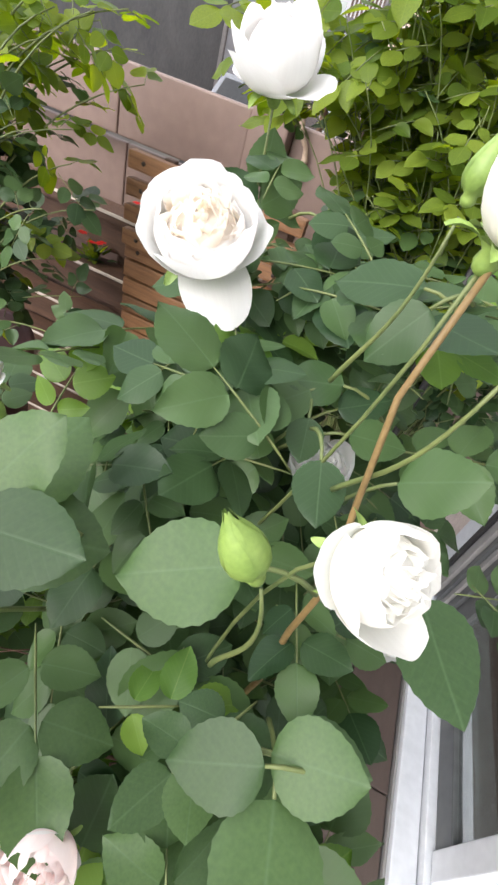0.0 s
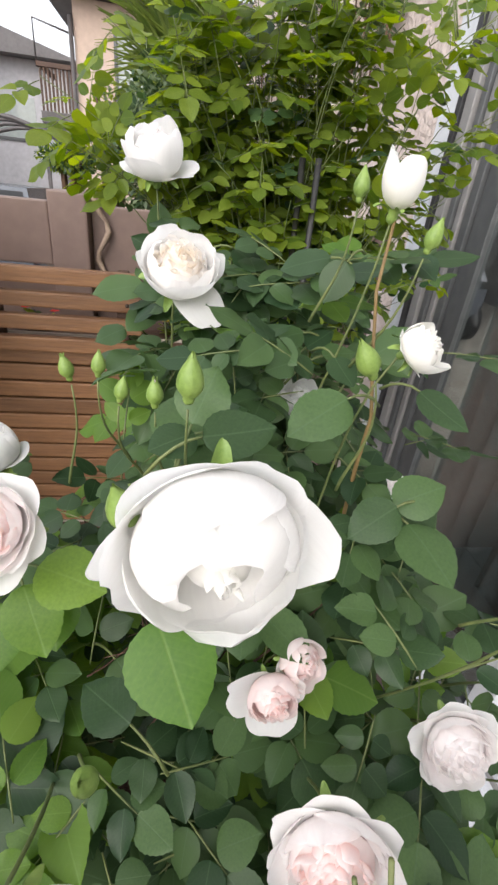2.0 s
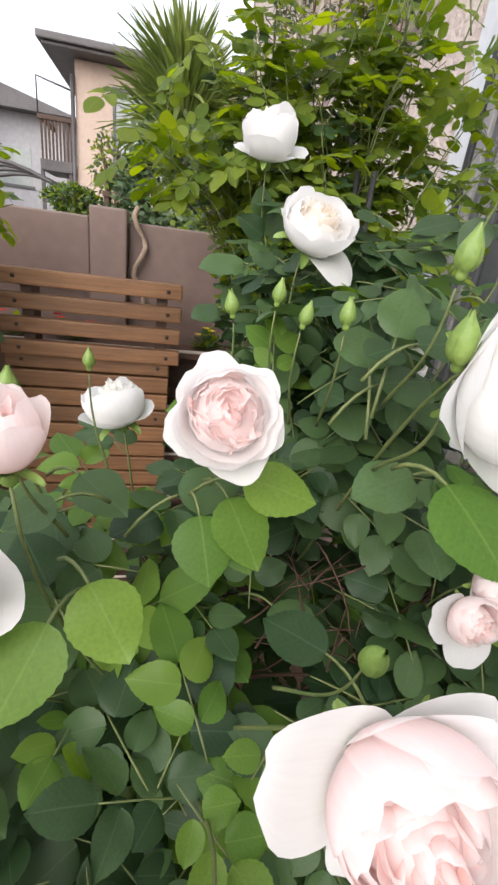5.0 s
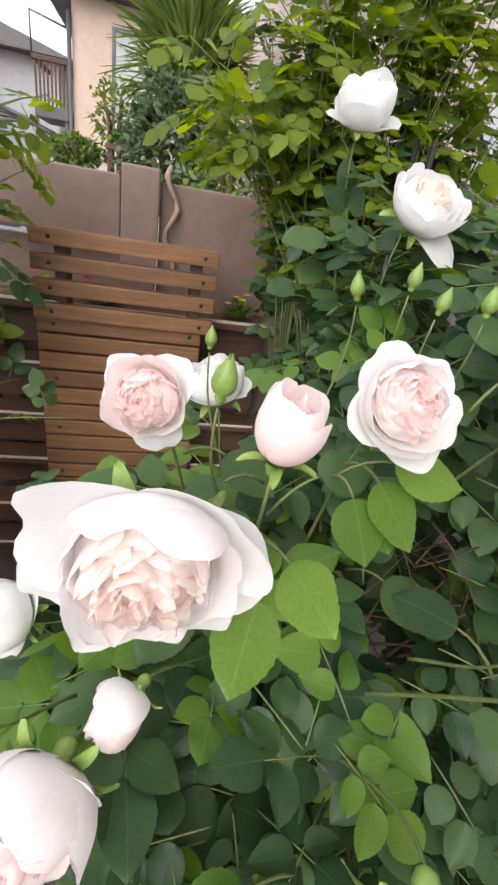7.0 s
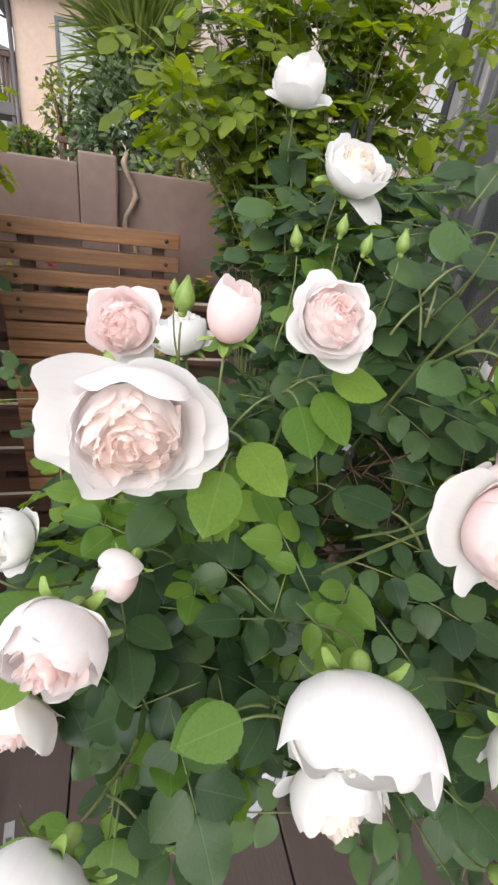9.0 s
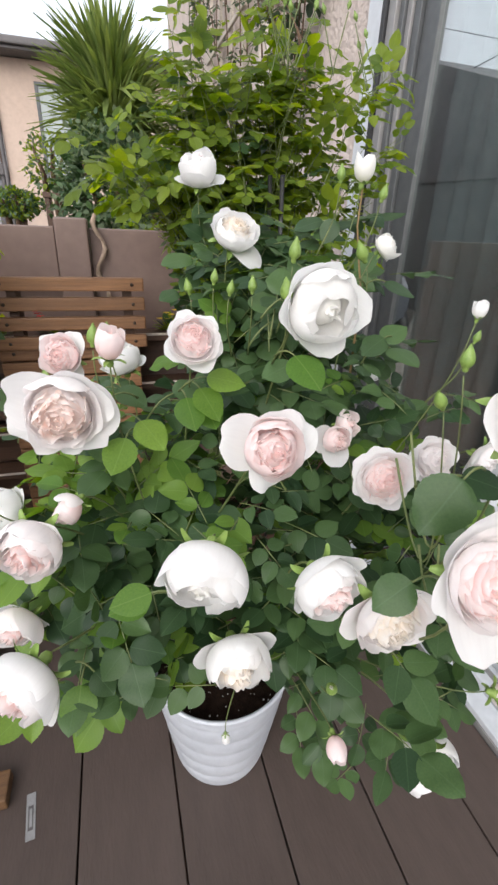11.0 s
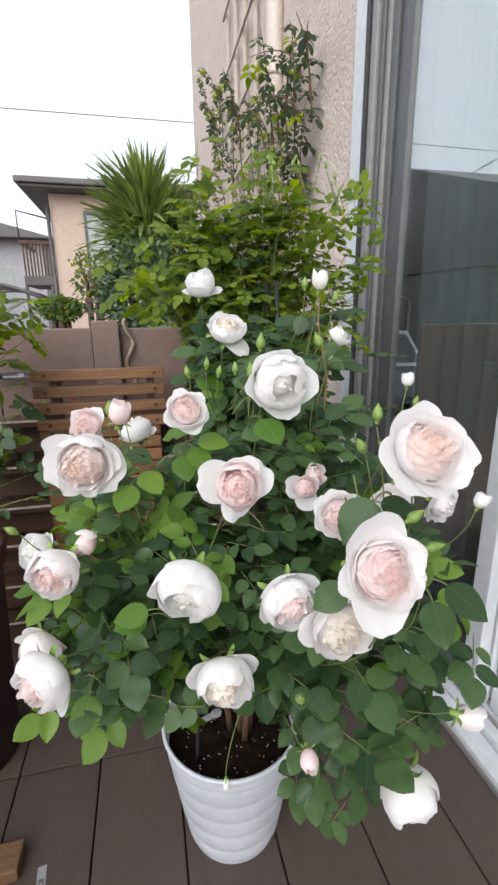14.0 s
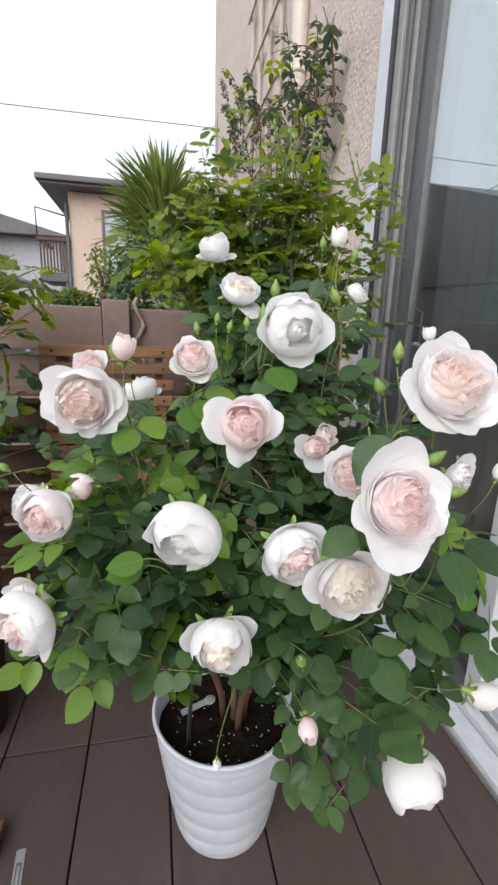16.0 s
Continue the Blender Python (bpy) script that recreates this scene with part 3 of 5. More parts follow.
part("gasket", box("gasket", (0.692, 0.965, 0.03), (0.78, 0.988, 2.3), BLACK, 0.002), win, "black rubber gasket")
for x, y0, y1, m, lab in ((0.70, 0.924, 0.963, TAUPE_AL, "grey aluminium strip"), (0.712, 0.899, 0.922, GREY_AL, "bronze aluminium strip"), (0.722, 0.875, 0.897, TAUPE_AL, "grey aluminium strip"), (0.73, 0.842, 0.873, GREY_AL, "bronze aluminium strip")):
    part("jamb_strip", box("jamb_strip", (x, y0, 0.05), (0.81, y1, 2.3), m, 0.003), win, lab)
part("window_head", box("window_head", (0.695, -1.66, 2.342), (0.85, 1.077, 2.39), WHITE_AL, 0.004), win)
for name, x, ya, yb, m in (("sash", 0.742, 0.19, 0.84, GREY_AL), ("sash", 0.782, -1.0, 0.245, WHITE_AL)):
    t = 0.03
    s = part(name, box("sash_stile", (x, yb - (0.07 if m is GREY_AL else 0.055), 0.055), (x + t, yb, 2.3), m, 0.003), win)
    part("stile", box("stile", (x - 0.006, ya, 0.055), (x + t, ya + 0.055, 2.3), WHITE_AL if m is GREY_AL else m, 0.003), s, "white meeting stile")
    part("bottom_rail", box("bottom_rail", (x, ya + 0.056, 0.055), (x + t, yb - 0.071, 0.12), m, 0.003), s)
    pane = part("pane", box("pane", (x + 0.012, ya + 0.05, 0.115), (x + 0.017, yb - 0.052, 2.3), GLASS, 0), s)
    pane.visible_shadow = False
    pane = part("pane", box("pane", (x + 0.0235, ya + 0.056, 0.121), (x + 0.0285, yb - 0.0555, 2.299), GLASS, 0), s)
    pane.visible_shadow = False

# curtain of soft vertical folds behind the glass
cv, cf, cu = [], [], []
N = 260
for i in range(N):
    y = -1.4 + 2.3 * i / (N - 1)
    x = 0.93 + 0.022 * math.sin(y * 62 + 1.5 * math.sin(y * 9)) + 0.008 * math.sin(y * 150)
    for j, z in enumerate((0.08, 0.9, 1.6, 2.28)):
        cv.append((x + 0.006 * math.sin(z * 3 + y * 20), y, z))
        cu.append((i / N, j / 3))
for i in range(N - 1):
    for j in range(3):
        a = i * 4 + j
        cf.append((a, a + 4, a + 5, a + 1))
tagged(new("curtain", mesh("curtain", cv, cf, (CURTAIN,), cu)), "grey curtain hanging in folds behind the glass", "curtain")

# downpipe on the wall
pipe = thing("downpipe", "beige plastic downpipe fixed to the stucco wall", "downpipe", at=(0.68, 2.05, 0))
PIPE_M = plain("beige_pipe", (0.52, 0.45, 0.39), (0.6, 0.53, 0.47), 0.5, 5)
part("pipe", tube("pipe", [(0, 0, -0.6 + 0.5 * i) for i in range(13)], 0.045, PIPE_M, 16), pipe)
for z in (1.2, 2.4, 3.6):
    part("bracket", lathe("bracket", [(0.046, z), (0.052, z), (0.052, z + 0.03), (0.046, z + 0.03)], PIPE_M, 16), pipe)

# brown panel fence along the deck's end
fence = tagged(new("fence"), "brown panel fence with a square post at the deck's end", "fence", kind="structure")
for x0, x1 in ((-2.4, -0.5775), (-0.5745, -0.2695)):
    part("panel", box("panel", (x0, 0.868, 0.972), (x1, 0.893, 1.108), FENCE, 0.004), fence)
    part("panel", box("panel", (x0, 0.912, 0.02), (x1, 0.932, 0.955), FENCE, 0.004), fence)
part("panel", box("panel", (-0.182, 0.9, 0.02), (0.56, 0.925, 1.107), FENCE, 0.004), fence)
part("post", box("post", (-0.268, 0.86, 0.0), (-0.1835, 0.945, 1.131), FENCE, 0.005), fence)
# unseen side panel, added and kept dark so the lower panes mirror something dark
part("panel", box("panel", (-2.44, -2.6, 0.02), (-2.41, 0.85, 1.3), STUCCO_G, 0.004), fence, "unseen dark grey panel added for the window's reflection")

# slatted wooden back in front of the fence
chair = thing("garden_chair", "stained wooden folding chair with a tall slatted back", "chair", at=(-0.426, 0.70, 0))


def slat(x0, x1, z0, z1, y, nails, tilt=0.0):
    s = part("slat", box("slat", (x0, -0.011, 0), (x1, 0.011, z1 - z0), WOOD, 0.004), chair, at=pose(0, y, z0, tilt, 0, 0))
    for x in nails:
        part("nail", tube("nail", [(x, -0.0125, (z1 - z0) / 2), (x, -0.009, (z1 - z0) / 2)], 0.0042, NAIL, 10), s)


for k in range(4):
    z = 0.9625 - 0.048 * k
    slat(0.0, 0.373, z, z + 0.0325, 0, (0.036, 0.343))
for k in range(12):
    z = 0.788 - 0.0425 * k
    slat(0.002, 0.352, z, z + 0.0375, 0.012 + 0.002 * k, (0.036, 0.325) if k % 3 == 0 else ())
for x in (0.042, 0.318):
    part("upright", box("upright", (x, 0.0525, 0.0), (x + 0.024, 0.07, 0.99), DARKWOOD, 0.003), chair)
    part("spacer", box("spacer", (x, 0.0115, 0.818), (x + 0.024, 0.052, 0.985), DARKWOOD, 0.002), chair)
    part("leg", box("leg", (x + 0.026, 0.05, 0.0), (x + 0.046, 0.07, 0.46), DARKWOOD, 0.003), chair)

# tiered shelf behind the chair
rack = thing("plant_shelf", "dark wooden tiered plant shelf with pale worn front edges", "shelf", at=(-1.0, 0.775, 0))
EDGE = plain("worn_edge", (0.42, 0.36, 0.3), (0.58, 0.52, 0.45), 0.7, 30, (1, 8, 8))
for z, y in ((0.835, 0.0), (0.69, 0.0), (0.555, 0.0), (0.425, 0.0), (0.277, 0.0), (0.138, 0.0)):
    b = part("board", box("board", (0, y, z - 0.02), (1.1, y + 0.08, z), DARKWOOD, 0.002), rack)
    part("edge_strip", box("edge_strip", (0, y - 0.004, z - 0.004), (1.1, y - 0.0005, z + 0.003), EDGE, 0.001), b, "pale worn edge")
    part("riser", box("riser", (0, y + 0.062, z - 0.115), (1.1, y + 0.075, z - 0.022), DARKWOOD, 0.002), rack)
for x in (0.0, 0.46, 1.07):
    part("leg", box("leg", (x, 0.081, 0), (x + 0.03, 0.092, 0.84), DARKWOOD, 0.003), rack)


def bedding_plant(at, petal, label, seed):
    """A low tuft of small leaves with a few round flowers."""
    rr = random.Random(seed)
    t = thing("bedding_plant", label, "plant", at=at)
    f = Foliage("leaf", SMALL_BLADES, (LEAF, SHRUB))
    for _ in range(60):
        a, el = rr.uniform(0, 6.28), radians(rr.uniform(10, 80))
        d = Vector((math.cos(a) * math.cos(el), 0.7 * math.sin(a) * math.cos(el), math.sin(el)))
        f.add(axes(d, Vector((0, 0, 1)) + d * 0.2, d * rr.uniform(0.0, 0.035), rr.uniform(0.02, 0.032)), rr.randrange(3), rr.randrange(2))
    f.emit(t, None, 0, "foliage")
    for _ in range(5):
        c = Vector((rr.uniform(-0.045, 0.045), rr.uniform(-0.02, 0.02), rr.uniform(0.035, 0.065)))
        pet = [(*scaled(petal_data(k * 1.257, (60, 70, 85, 95), 0.05, 1.0, 0.9, seed + k, 0.06, 5, 5), 0.011), 0) for k in range(5)]
        V, F, U, M = joined([([Vector(p) + c for p in v], fc, u, m) for v, fc, u, m in pet])
        part("flower", mesh("flower", V, F, (petal,), U), t)


# wooden offcut and plant tag lying on the deck
tagged(new("wood_block", box("wood_block", (-0.62, 0.075, 0.0), (-0.437, 0.14, 0.03), OFFCUT, 0.004)), "orange-brown wooden board lying on the deck", "board")
tag = thing("plant_tag", "grey printed plant tag lying on the deck", "tag", at=(-0.39, 0.05, 0.0005))
tag.rotation_euler = (0, 0, radians(6))
part("strip", box("strip", (-0.009, -0.045, 0), (0.009, 0.043, 0.0012), LABEL, 0.0004), tag)
part("bar", box("bar", (-0.005, -0.028, 0.0013), (0.005, 0.018, 0.0017), STEEL, 0), tag)
part("bar", box("bar", (-0.0025, -0.022, 0.0018), (0.0025, 0.012, 0.0022), LABEL, 0), tag)

# ------------------------------------------------------------ the pot
PC = Vector((0.023, 0.099, 0))
pot = thing("flower_pot", "white plastic ribbed round flower pot on the deck", "flower pot", at=PC)
prof = [(0.0, 0.006), (0.092, 0.006), (0.097, 0.0)]
NP = 60
for i in range(NP + 1):
    t = i / NP
    r = 0.1 + (0.1445 - 0.1) * t**0.92
    r += 0.0024 * abs(math.sin(t * math.pi * 5.5)) ** 0.6 * (1 if 0.06 < t < 0.95 else 0)
    prof.append((r, 0.002 + 0.282 * t))
prof += [(0.141, 0.2835), (0.138, 0.262), (0.134, 0.235)]
part("body", lathe("body", prof, POT, 96), pot)
part("rim", lathe("rim", [(0.142, 0.284), (0.147, 0.2845), (0.149, 0.288), (0.1485, 0.2925), (0.145, 0.294), (0.141, 0.292), (0.14, 0.285), (0.142, 0.284)], POT, 96), pot, "rounded white rim")
sv, sf = [(0, 0, 0.247)], []
for i in range(1, 13):
    for k in range(48):
        a = 2 * math.pi * k / 48
        r = 0.136 * i / 12
        sv.append((r * math.cos(a), r * math.sin(a), 0.245 + 0.012 * noise.noise((r * 40 * math.cos(a), r * 40 * math.sin(a), 0)) + 0.006 * noise.noise((r * 130 * math.cos(a), r * 130 * math.sin(a), 3))))
for k in range(48):
    sf.append((0, 1 + k, 1 + (k + 1) % 48))
for i in range(11):
    for k in range(48):
        a, b = 1 + i * 48 + k, 1 + i * 48 + (k + 1) % 48
        sf.append((a, a + 48, b + 48, b))
tagged(new("soil", mesh("soil", sv, sf, (SOIL,))), "dark potting soil with white perlite grains in the pot", "soil", kind="stuff").location = PC
pieces = []
rnd = random.Random(5)
for i in range(80):
    a, r = rnd.uniform(0, 6.28), 0.125 * math.sqrt(rnd.random())
    s = rnd.uniform(0.0007, 0.0024)
    c = Vector((r * math.cos(a), r * math.sin(a), 0.252 + rnd.uniform(-0.002, 0.003)))
    v = [c + Vector((rnd.uniform(0.6, 1.2) * s * x, rnd.uniform(0.6, 1.2) * s * y, rnd.uniform(0.6, 1.2) * s * z)) for x, y, z in
         ((1, 0, 0), (-1, 0, 0), (0, 1, 0), (0, -1, 0), (0, 0, 1), (0, 0, -1))]
    pieces.append((v, [(0, 2, 4), (2, 1, 4), (1, 3, 4), (3, 0, 4), (2, 0, 5), (1, 2, 5), (3, 1, 5), (0, 3, 5)], [(0, 0)] * 6, 0))
V, F, U, M = joined(pieces)
tagged(new("perlite", mesh("perlite", V, F, (PERLITE,), U, False)), "white perlite grains strewn on the soil", "perlite", kind="stuff").location = PC
lab = thing("plant_label", "grey translucent plant label lying on the soil", "label", at=PC + Vector((-0.055, 0.034, 0.257)))
lab.rotation_euler = (0, radians(-8), radians(14))
part("strip", box("strip", (-0.035, -0.008, 0), (0.03, 0.008, 0.0012), LABEL, 0.0005), lab)
part("head", lathe("head", [(0.0, 0.0013), (0.012, 0.0013), (0.0125, 0.0008), (0.012, 0.0), (0, 0)], LABEL, 20), lab, at=Matrix.Translation((0.03, 0, 0)))
stake = thing("plant_stake", "thin black plastic plant stake pushed into the soil", "stake")
part("rod", tube("rod", bend((-0.057, 0.043, 0.245), (-0.055, 0.04, 0.35), (-0.045, 0.03, 0.5), (-0.02, 0.02, 0.75)), 0.004, BLACK, 8), stake)

# bedding plants on the shelf
for at, petal, label, seed in (((-0.43, 0.812, 0.8355), RED_P, "low green bedding plant with small red flowers on the shelf", 61), ((-0.3, 0.812, 0.8355), RED_P, "low green bedding plant with small red flowers on the shelf", 62),
                               ((-0.58, 0.812, 0.6905), RED_P, "low green bedding plant with small red flowers on the shelf", 63), ((0.02, 0.812, 0.8355), YELLOW_P, "low green bedding plant with small yellow flowers on the shelf", 64)):
    bedding_plant(at, petal, label, seed)

# ------------------------------------------------------------ the rose bush
bush = thing("rose_bush", "white and blush-pink rose bush in full flower growing in the pot", "rose bush", at=(0, 0, 0))
# place, axis, radius, form, petal colour, heart
TOP_BLOOMS = [
    ((0.003, 0.190, 1.188), (-0.05, -0.35, 0.93), 0.0415, "egg", WHITE_P, BLUSH_P, 110),
    ((0.028, 0.071, 1.108), (0.15, -0.62, 0.76), 0.0375, "bowl", WHITE_P, CREAMY_P, 110),
    ((0.044, -0.182, 1.053), (0.12, -0.98, -0.10), 0.0470, "shell", WHITE_P, CREAM_P, 110),
    ((0.158, -0.083, 1.101), (0.60, -0.50, 0.60), 0.0175, "cup", CREAM_P, CREAM_P, 130),
    ((0.150, -0.030, 1.177), (0.10, -0.05, 1.00), 0.0125, "half", CREAM_P, CREAM_P, 100),
    ((0.141, 0.072, 1.000), (0.00, -0.40, 0.85), 0.0250, "cup", WHITE_P, WHITE_P, 110),
    ((0.237, 0.041, 0.924), (0.30, -0.40, 0.70), 0.0240, "cup", WHITE_P, BLUSH_P, 110),
    ((0.202, -0.191, 1.050), (0.05, -0.10, 1.00), 0.0080, "half", WHITE_P, WHITE_P, 60),
]
LEFT_BLOOMS = [
    ((-0.060, -0.127, 1.016), (-0.05, -0.85, 0.50), 0.0325, "open", BLUSH_P, PINK_P, 110),
    ((-0.181, -0.108, 1.000), (-0.30, -0.85, 0.25), 0.0265, "open", ROSY_P, PINK_P, 110),
    ((-0.178, -0.190, 0.973), (-0.10, -0.96, -0.02), 0.0460, "open", BLUSH_P, APRICOT_P, 110),
    ((-0.136, -0.184, 1.027), (0.05, -0.20, 0.96), 0.0125, "half", ROSY_P, PINK_P, 100),
    ((-0.127, 0.046, 0.955), (-0.25, -0.15, 0.95), 0.0350, "cup", WHITE_P, CREAM_P, 110),
    ((-0.185, -0.181, 0.877), (-0.55, -0.60, -0.30), 0.0195, "half", ROSY_P, PINK_P, 100),
    ((-0.216, -0.210, 0.862), (-0.35, -0.85, -0.10), 0.0310, "cup", BLUSH_P, PINK_P, 110),
    ((-0.266, -0.080, 0.825), (-0.60, -0.50, 0.30), 0.0300, "cup", WHITE_P, CREAM_P, 110),
    ((-0.255, -0.168, 0.738), (-0.30, -0.85, -0.30), 0.0335, "cup", BLUSH_P, PINK_P, 110),
    ((-0.223, -0.282, 0.788), (-0.60, -0.75, -0.20), 0.0370, "cup", WHITE_P, PINK_P, 110),
]
FRONT_BLOOMS = [
    ((-0.079, -0.274, 0.863), (-0.36, -0.78, -0.40), 0.0415, "globe", WHITE_P, CREAM_P, 110),
    ((-0.025, -0.262, 0.960), (0.00, -0.92, 0.30), 0.0410, "cup", ROSY_P, PINK_P, 110),
    ((0.088, -0.156, 0.909), (0.05, -0.92, 0.25), 0.0290, "cup", ROSY_P, PINK_P, 110),
    ((0.106, -0.142, 0.922), (0.30, -0.75, 0.40), 0.0180, "cup", ROSY_P, PINK_P, 110),
    ((0.019, -0.296, 0.846), (0.15, -0.95, -0.15), 0.0370, "cup", WHITE_P, PINK_P, 110),
    ((-0.041, -0.244, 0.712), (0.00, -0.93, -0.20), 0.0430, "cup", WHITE_P, CREAMY_P, 110),
    ((0.035, -0.327, 0.670), (-0.10, -0.70, -0.20), 0.0098, "half", ROSY_P, PINK_P, 100),
    ((-0.029, -0.156, 0.440), (0.00, -0.30, -0.95), 0.0060, "half", WHITE_P, WHITE_P, 60),
]
RIGHT_BLOOMS = [
    ((0.061, -0.400, 0.935), (-0.10, -0.88, 0.40), 0.0410, "open", BLUSH_P, PINK_P, 110),
    ((0.123, -0.350, 1.012), (-0.05, -0.82, 0.52), 0.0455, "open", BLUSH_P, APRICOT_P, 110),
    ((0.066, -0.322, 0.824), (0.00, -0.95, -0.05), 0.0455, "open", BLUSH_P, CREAMY_P, 110),
    ((0.201, -0.180, 0.884), (-0.20, -0.85, 0.40), 0.0300, "open", BLUSH_P, BLUSH_P, 110),
    ((0.105, -0.227, 0.899), (-0.25, -0.90, 0.30), 0.0340, "open", BLUSH_P, PINK_P, 110),
    ((0.292, -0.162, 0.866), (0.20, -0.90, -0.20), 0.0340, "open", BLUSH_P, BLUSH_P, 110),
    ((0.173, -0.309, 0.560), (0.10, -0.35, -0.93), 0.0400, "egg", WHITE_P, WHITE_P, 130),
    ((0.330, -0.190, 0.880), (0.40, 0.00, 0.90), 0.0110, "half", WHITE_P, WHITE_P, 100),
    ((0.225, -0.330, 0.682), (0.90, -0.25, -0.35), 0.0160, "half", BLUSH_P, BLUSH_P, 100),
]
# loose guard petals of single flowers, named by the flower's height: turn, kind, size
TURNS_A = {
    1.188: ((175, "flat", 0.95), (-10, "flat", 1.25), (100, "up", 1.2), (255, "up", 1.15)),
    1.108: ((150, "up", 0.95), (60, "up", 0.9), (15, "up", 0.9), (-55, "reflex", 1.1), (230, "up", 0.8)),
    1.053: ((200, "point", 1.0), (125, "point", 0.9), (60, "point", 0.95), (5, "point", 0.95), (-75, "reflex", 0.9), (92, "hood", 0.95)),
    1.016: ((125, "flat", 0.9), (50, "flat", 0.85), (205, "flat", 0.85), (285, "flat", 0.95), (335, "flat", 0.8)),
    1.000: ((135, "flat", 0.9), (50, "flat", 0.95), (205, "flat", 0.8), (290, "reflex", 0.9), (340, "flat", 0.7)),
    0.973: ((84, "hood", 0.9), (150, "flat", 1.1), (205, "flat", 0.95), (258, "flat", 0.88), (310, "flat", 0.95), (5, "flat", 1.05), (40, "up", 1.0)),
    0.960: ((160, "flat", 1.3), (24, "flat", 1.3), (268, "reflex", 0.95), (70, "up", 1.05)),
    0.846: ((115, "up", 1.0), (50, "up", 1.0), (190, "up", 0.9), (245, "flat", 0.8), (305, "flat", 0.8), (350, "up", 0.85)),
}
TURNS_B = {
    0.877: ((215, "up", 0.85), (80, "shell", 0.85)),
    0.712: ((95, "hood", 0.85), (20, "flat", 1.0), (165, "flat", 1.0)),
    0.935: ((98, "up", 1.15), (215, "flat", 0.95), (262, "flat", 1.2), (325, "flat", 0.9), (20, "up", 0.85), (160, "up", 0.85)),
    1.012: ((350, "flat", 1.05), (300, "flat", 1.0), (250, "flat", 0.95), (200, "flat", 0.85), (45, "flat", 0.9), (100, "up", 0.9)),
    0.824: ((172, "flat", 0.9), (105, "up", 1.0), (350, "flat", 1.0), (45, "up", 0.9)),
    0.884: ((180, "flat", 0.9), (110, "flat", 0.9), (250, "flat", 0.9), (40, "flat", 1.0)),
    0.899: ((160, "flat", 0.95), (100, "flat", 0.9), (215, "flat", 0.9), (30, "flat", 0.9)),
    0.863: ((95, "hood", 0.95), (25, "shell", 1.0), (170, "shell", 1.0), (300, "shell", 0.9), (235, "shell", 0.9)),
    0.560: ((10, "hood", 1.0), (130, "hood", 1.05), (250, "shell", 1.0)),
    0.788: ((70, "hood", 1.0), (10, "shell", 1.0), (290, "up", 1.1)),
    0.909: ((170, "flat", 1.5), (275, "flat", 1.6), (20, "up", 1.0)),
    0.862: ((160, "shell", 0.8), (40, "flat", 0.7)),
    0.955: ((180, "up", 1.0), (40, "flat", 0.9), (280, "up", 0.9)),
}
TURNS = {**TURNS_A, **TURNS_B}
BLOOMS = TOP_BLOOMS + LEFT_BLOOMS + FRONT_BLOOMS + RIGHT_BLOOMS
BUDS_A = [
    ((0.034, -0.131, 1.092), (0.05, -0.10, 1.0), 0.0076, None),
    ((0.012, -0.176, 1.062), (-0.20, -0.20, 1.0), 0.0076, None),
    ((0.128, -0.090, 1.091), (-0.50, -0.10, 0.8), 0.0085, None),
    ((0.139, 0.005, 1.172), (0.00, 0.00, 1.0), 0.0068, None),
    ((-0.045, -0.005, 1.047), (-0.20, 0.00, 1.0), 0.0068, CREAM_P),
    ((0.016, -0.060, 1.055), (0.00, 0.00, 1.0), 0.0068, APRICOT_P),
    ((-0.005, -0.204, 0.944), (0.00, -0.40, 0.9), 0.0076, None),
    ((-0.150, -0.135, 1.020), (0.10, -0.10, 1.0), 0.0072, None),
    ((0.109, -0.290, 1.030), (0.00, 0.00, 1.0), 0.0068, None),
    ((0.095, -0.290, 1.000), (-0.50, -0.10, 0.8), 0.0064, None),
    ((0.115, -0.350, 0.950), (0.70, -0.20, 0.6), 0.0068, None),
]
BUDS_B = [
    ((0.130, -0.360, 0.925), (0.95, -0.20, 0.2), 0.0064, None),
    ((-0.020, -0.030, 1.060), (0.10, 0.00, 1.0), 0.0060, None),
    ((-0.005, -0.045, 1.050), (0.20, 0.00, 1.0), 0.0060, None),
    ((-0.255, -0.190, 0.905), (-0.60, -0.10, 0.5), 0.0056, None),
    ((0.235, -0.160, 1.015), (0.30, 0.00, 0.9), 0.0052, None),
    ((0.030, -0.310, 0.735), (-0.30, -0.40, 0.8), 0.0072, APRICOT_P),
    ((0.165, -0.050, 1.150), (0.20, -0.10, 1.0), 0.0064, None),
    ((-0.140, 0.000, 1.000), (0.00, 0.00, 1.0), 0.0056, None),
]
BUDS = BUDS_A + BUDS_B
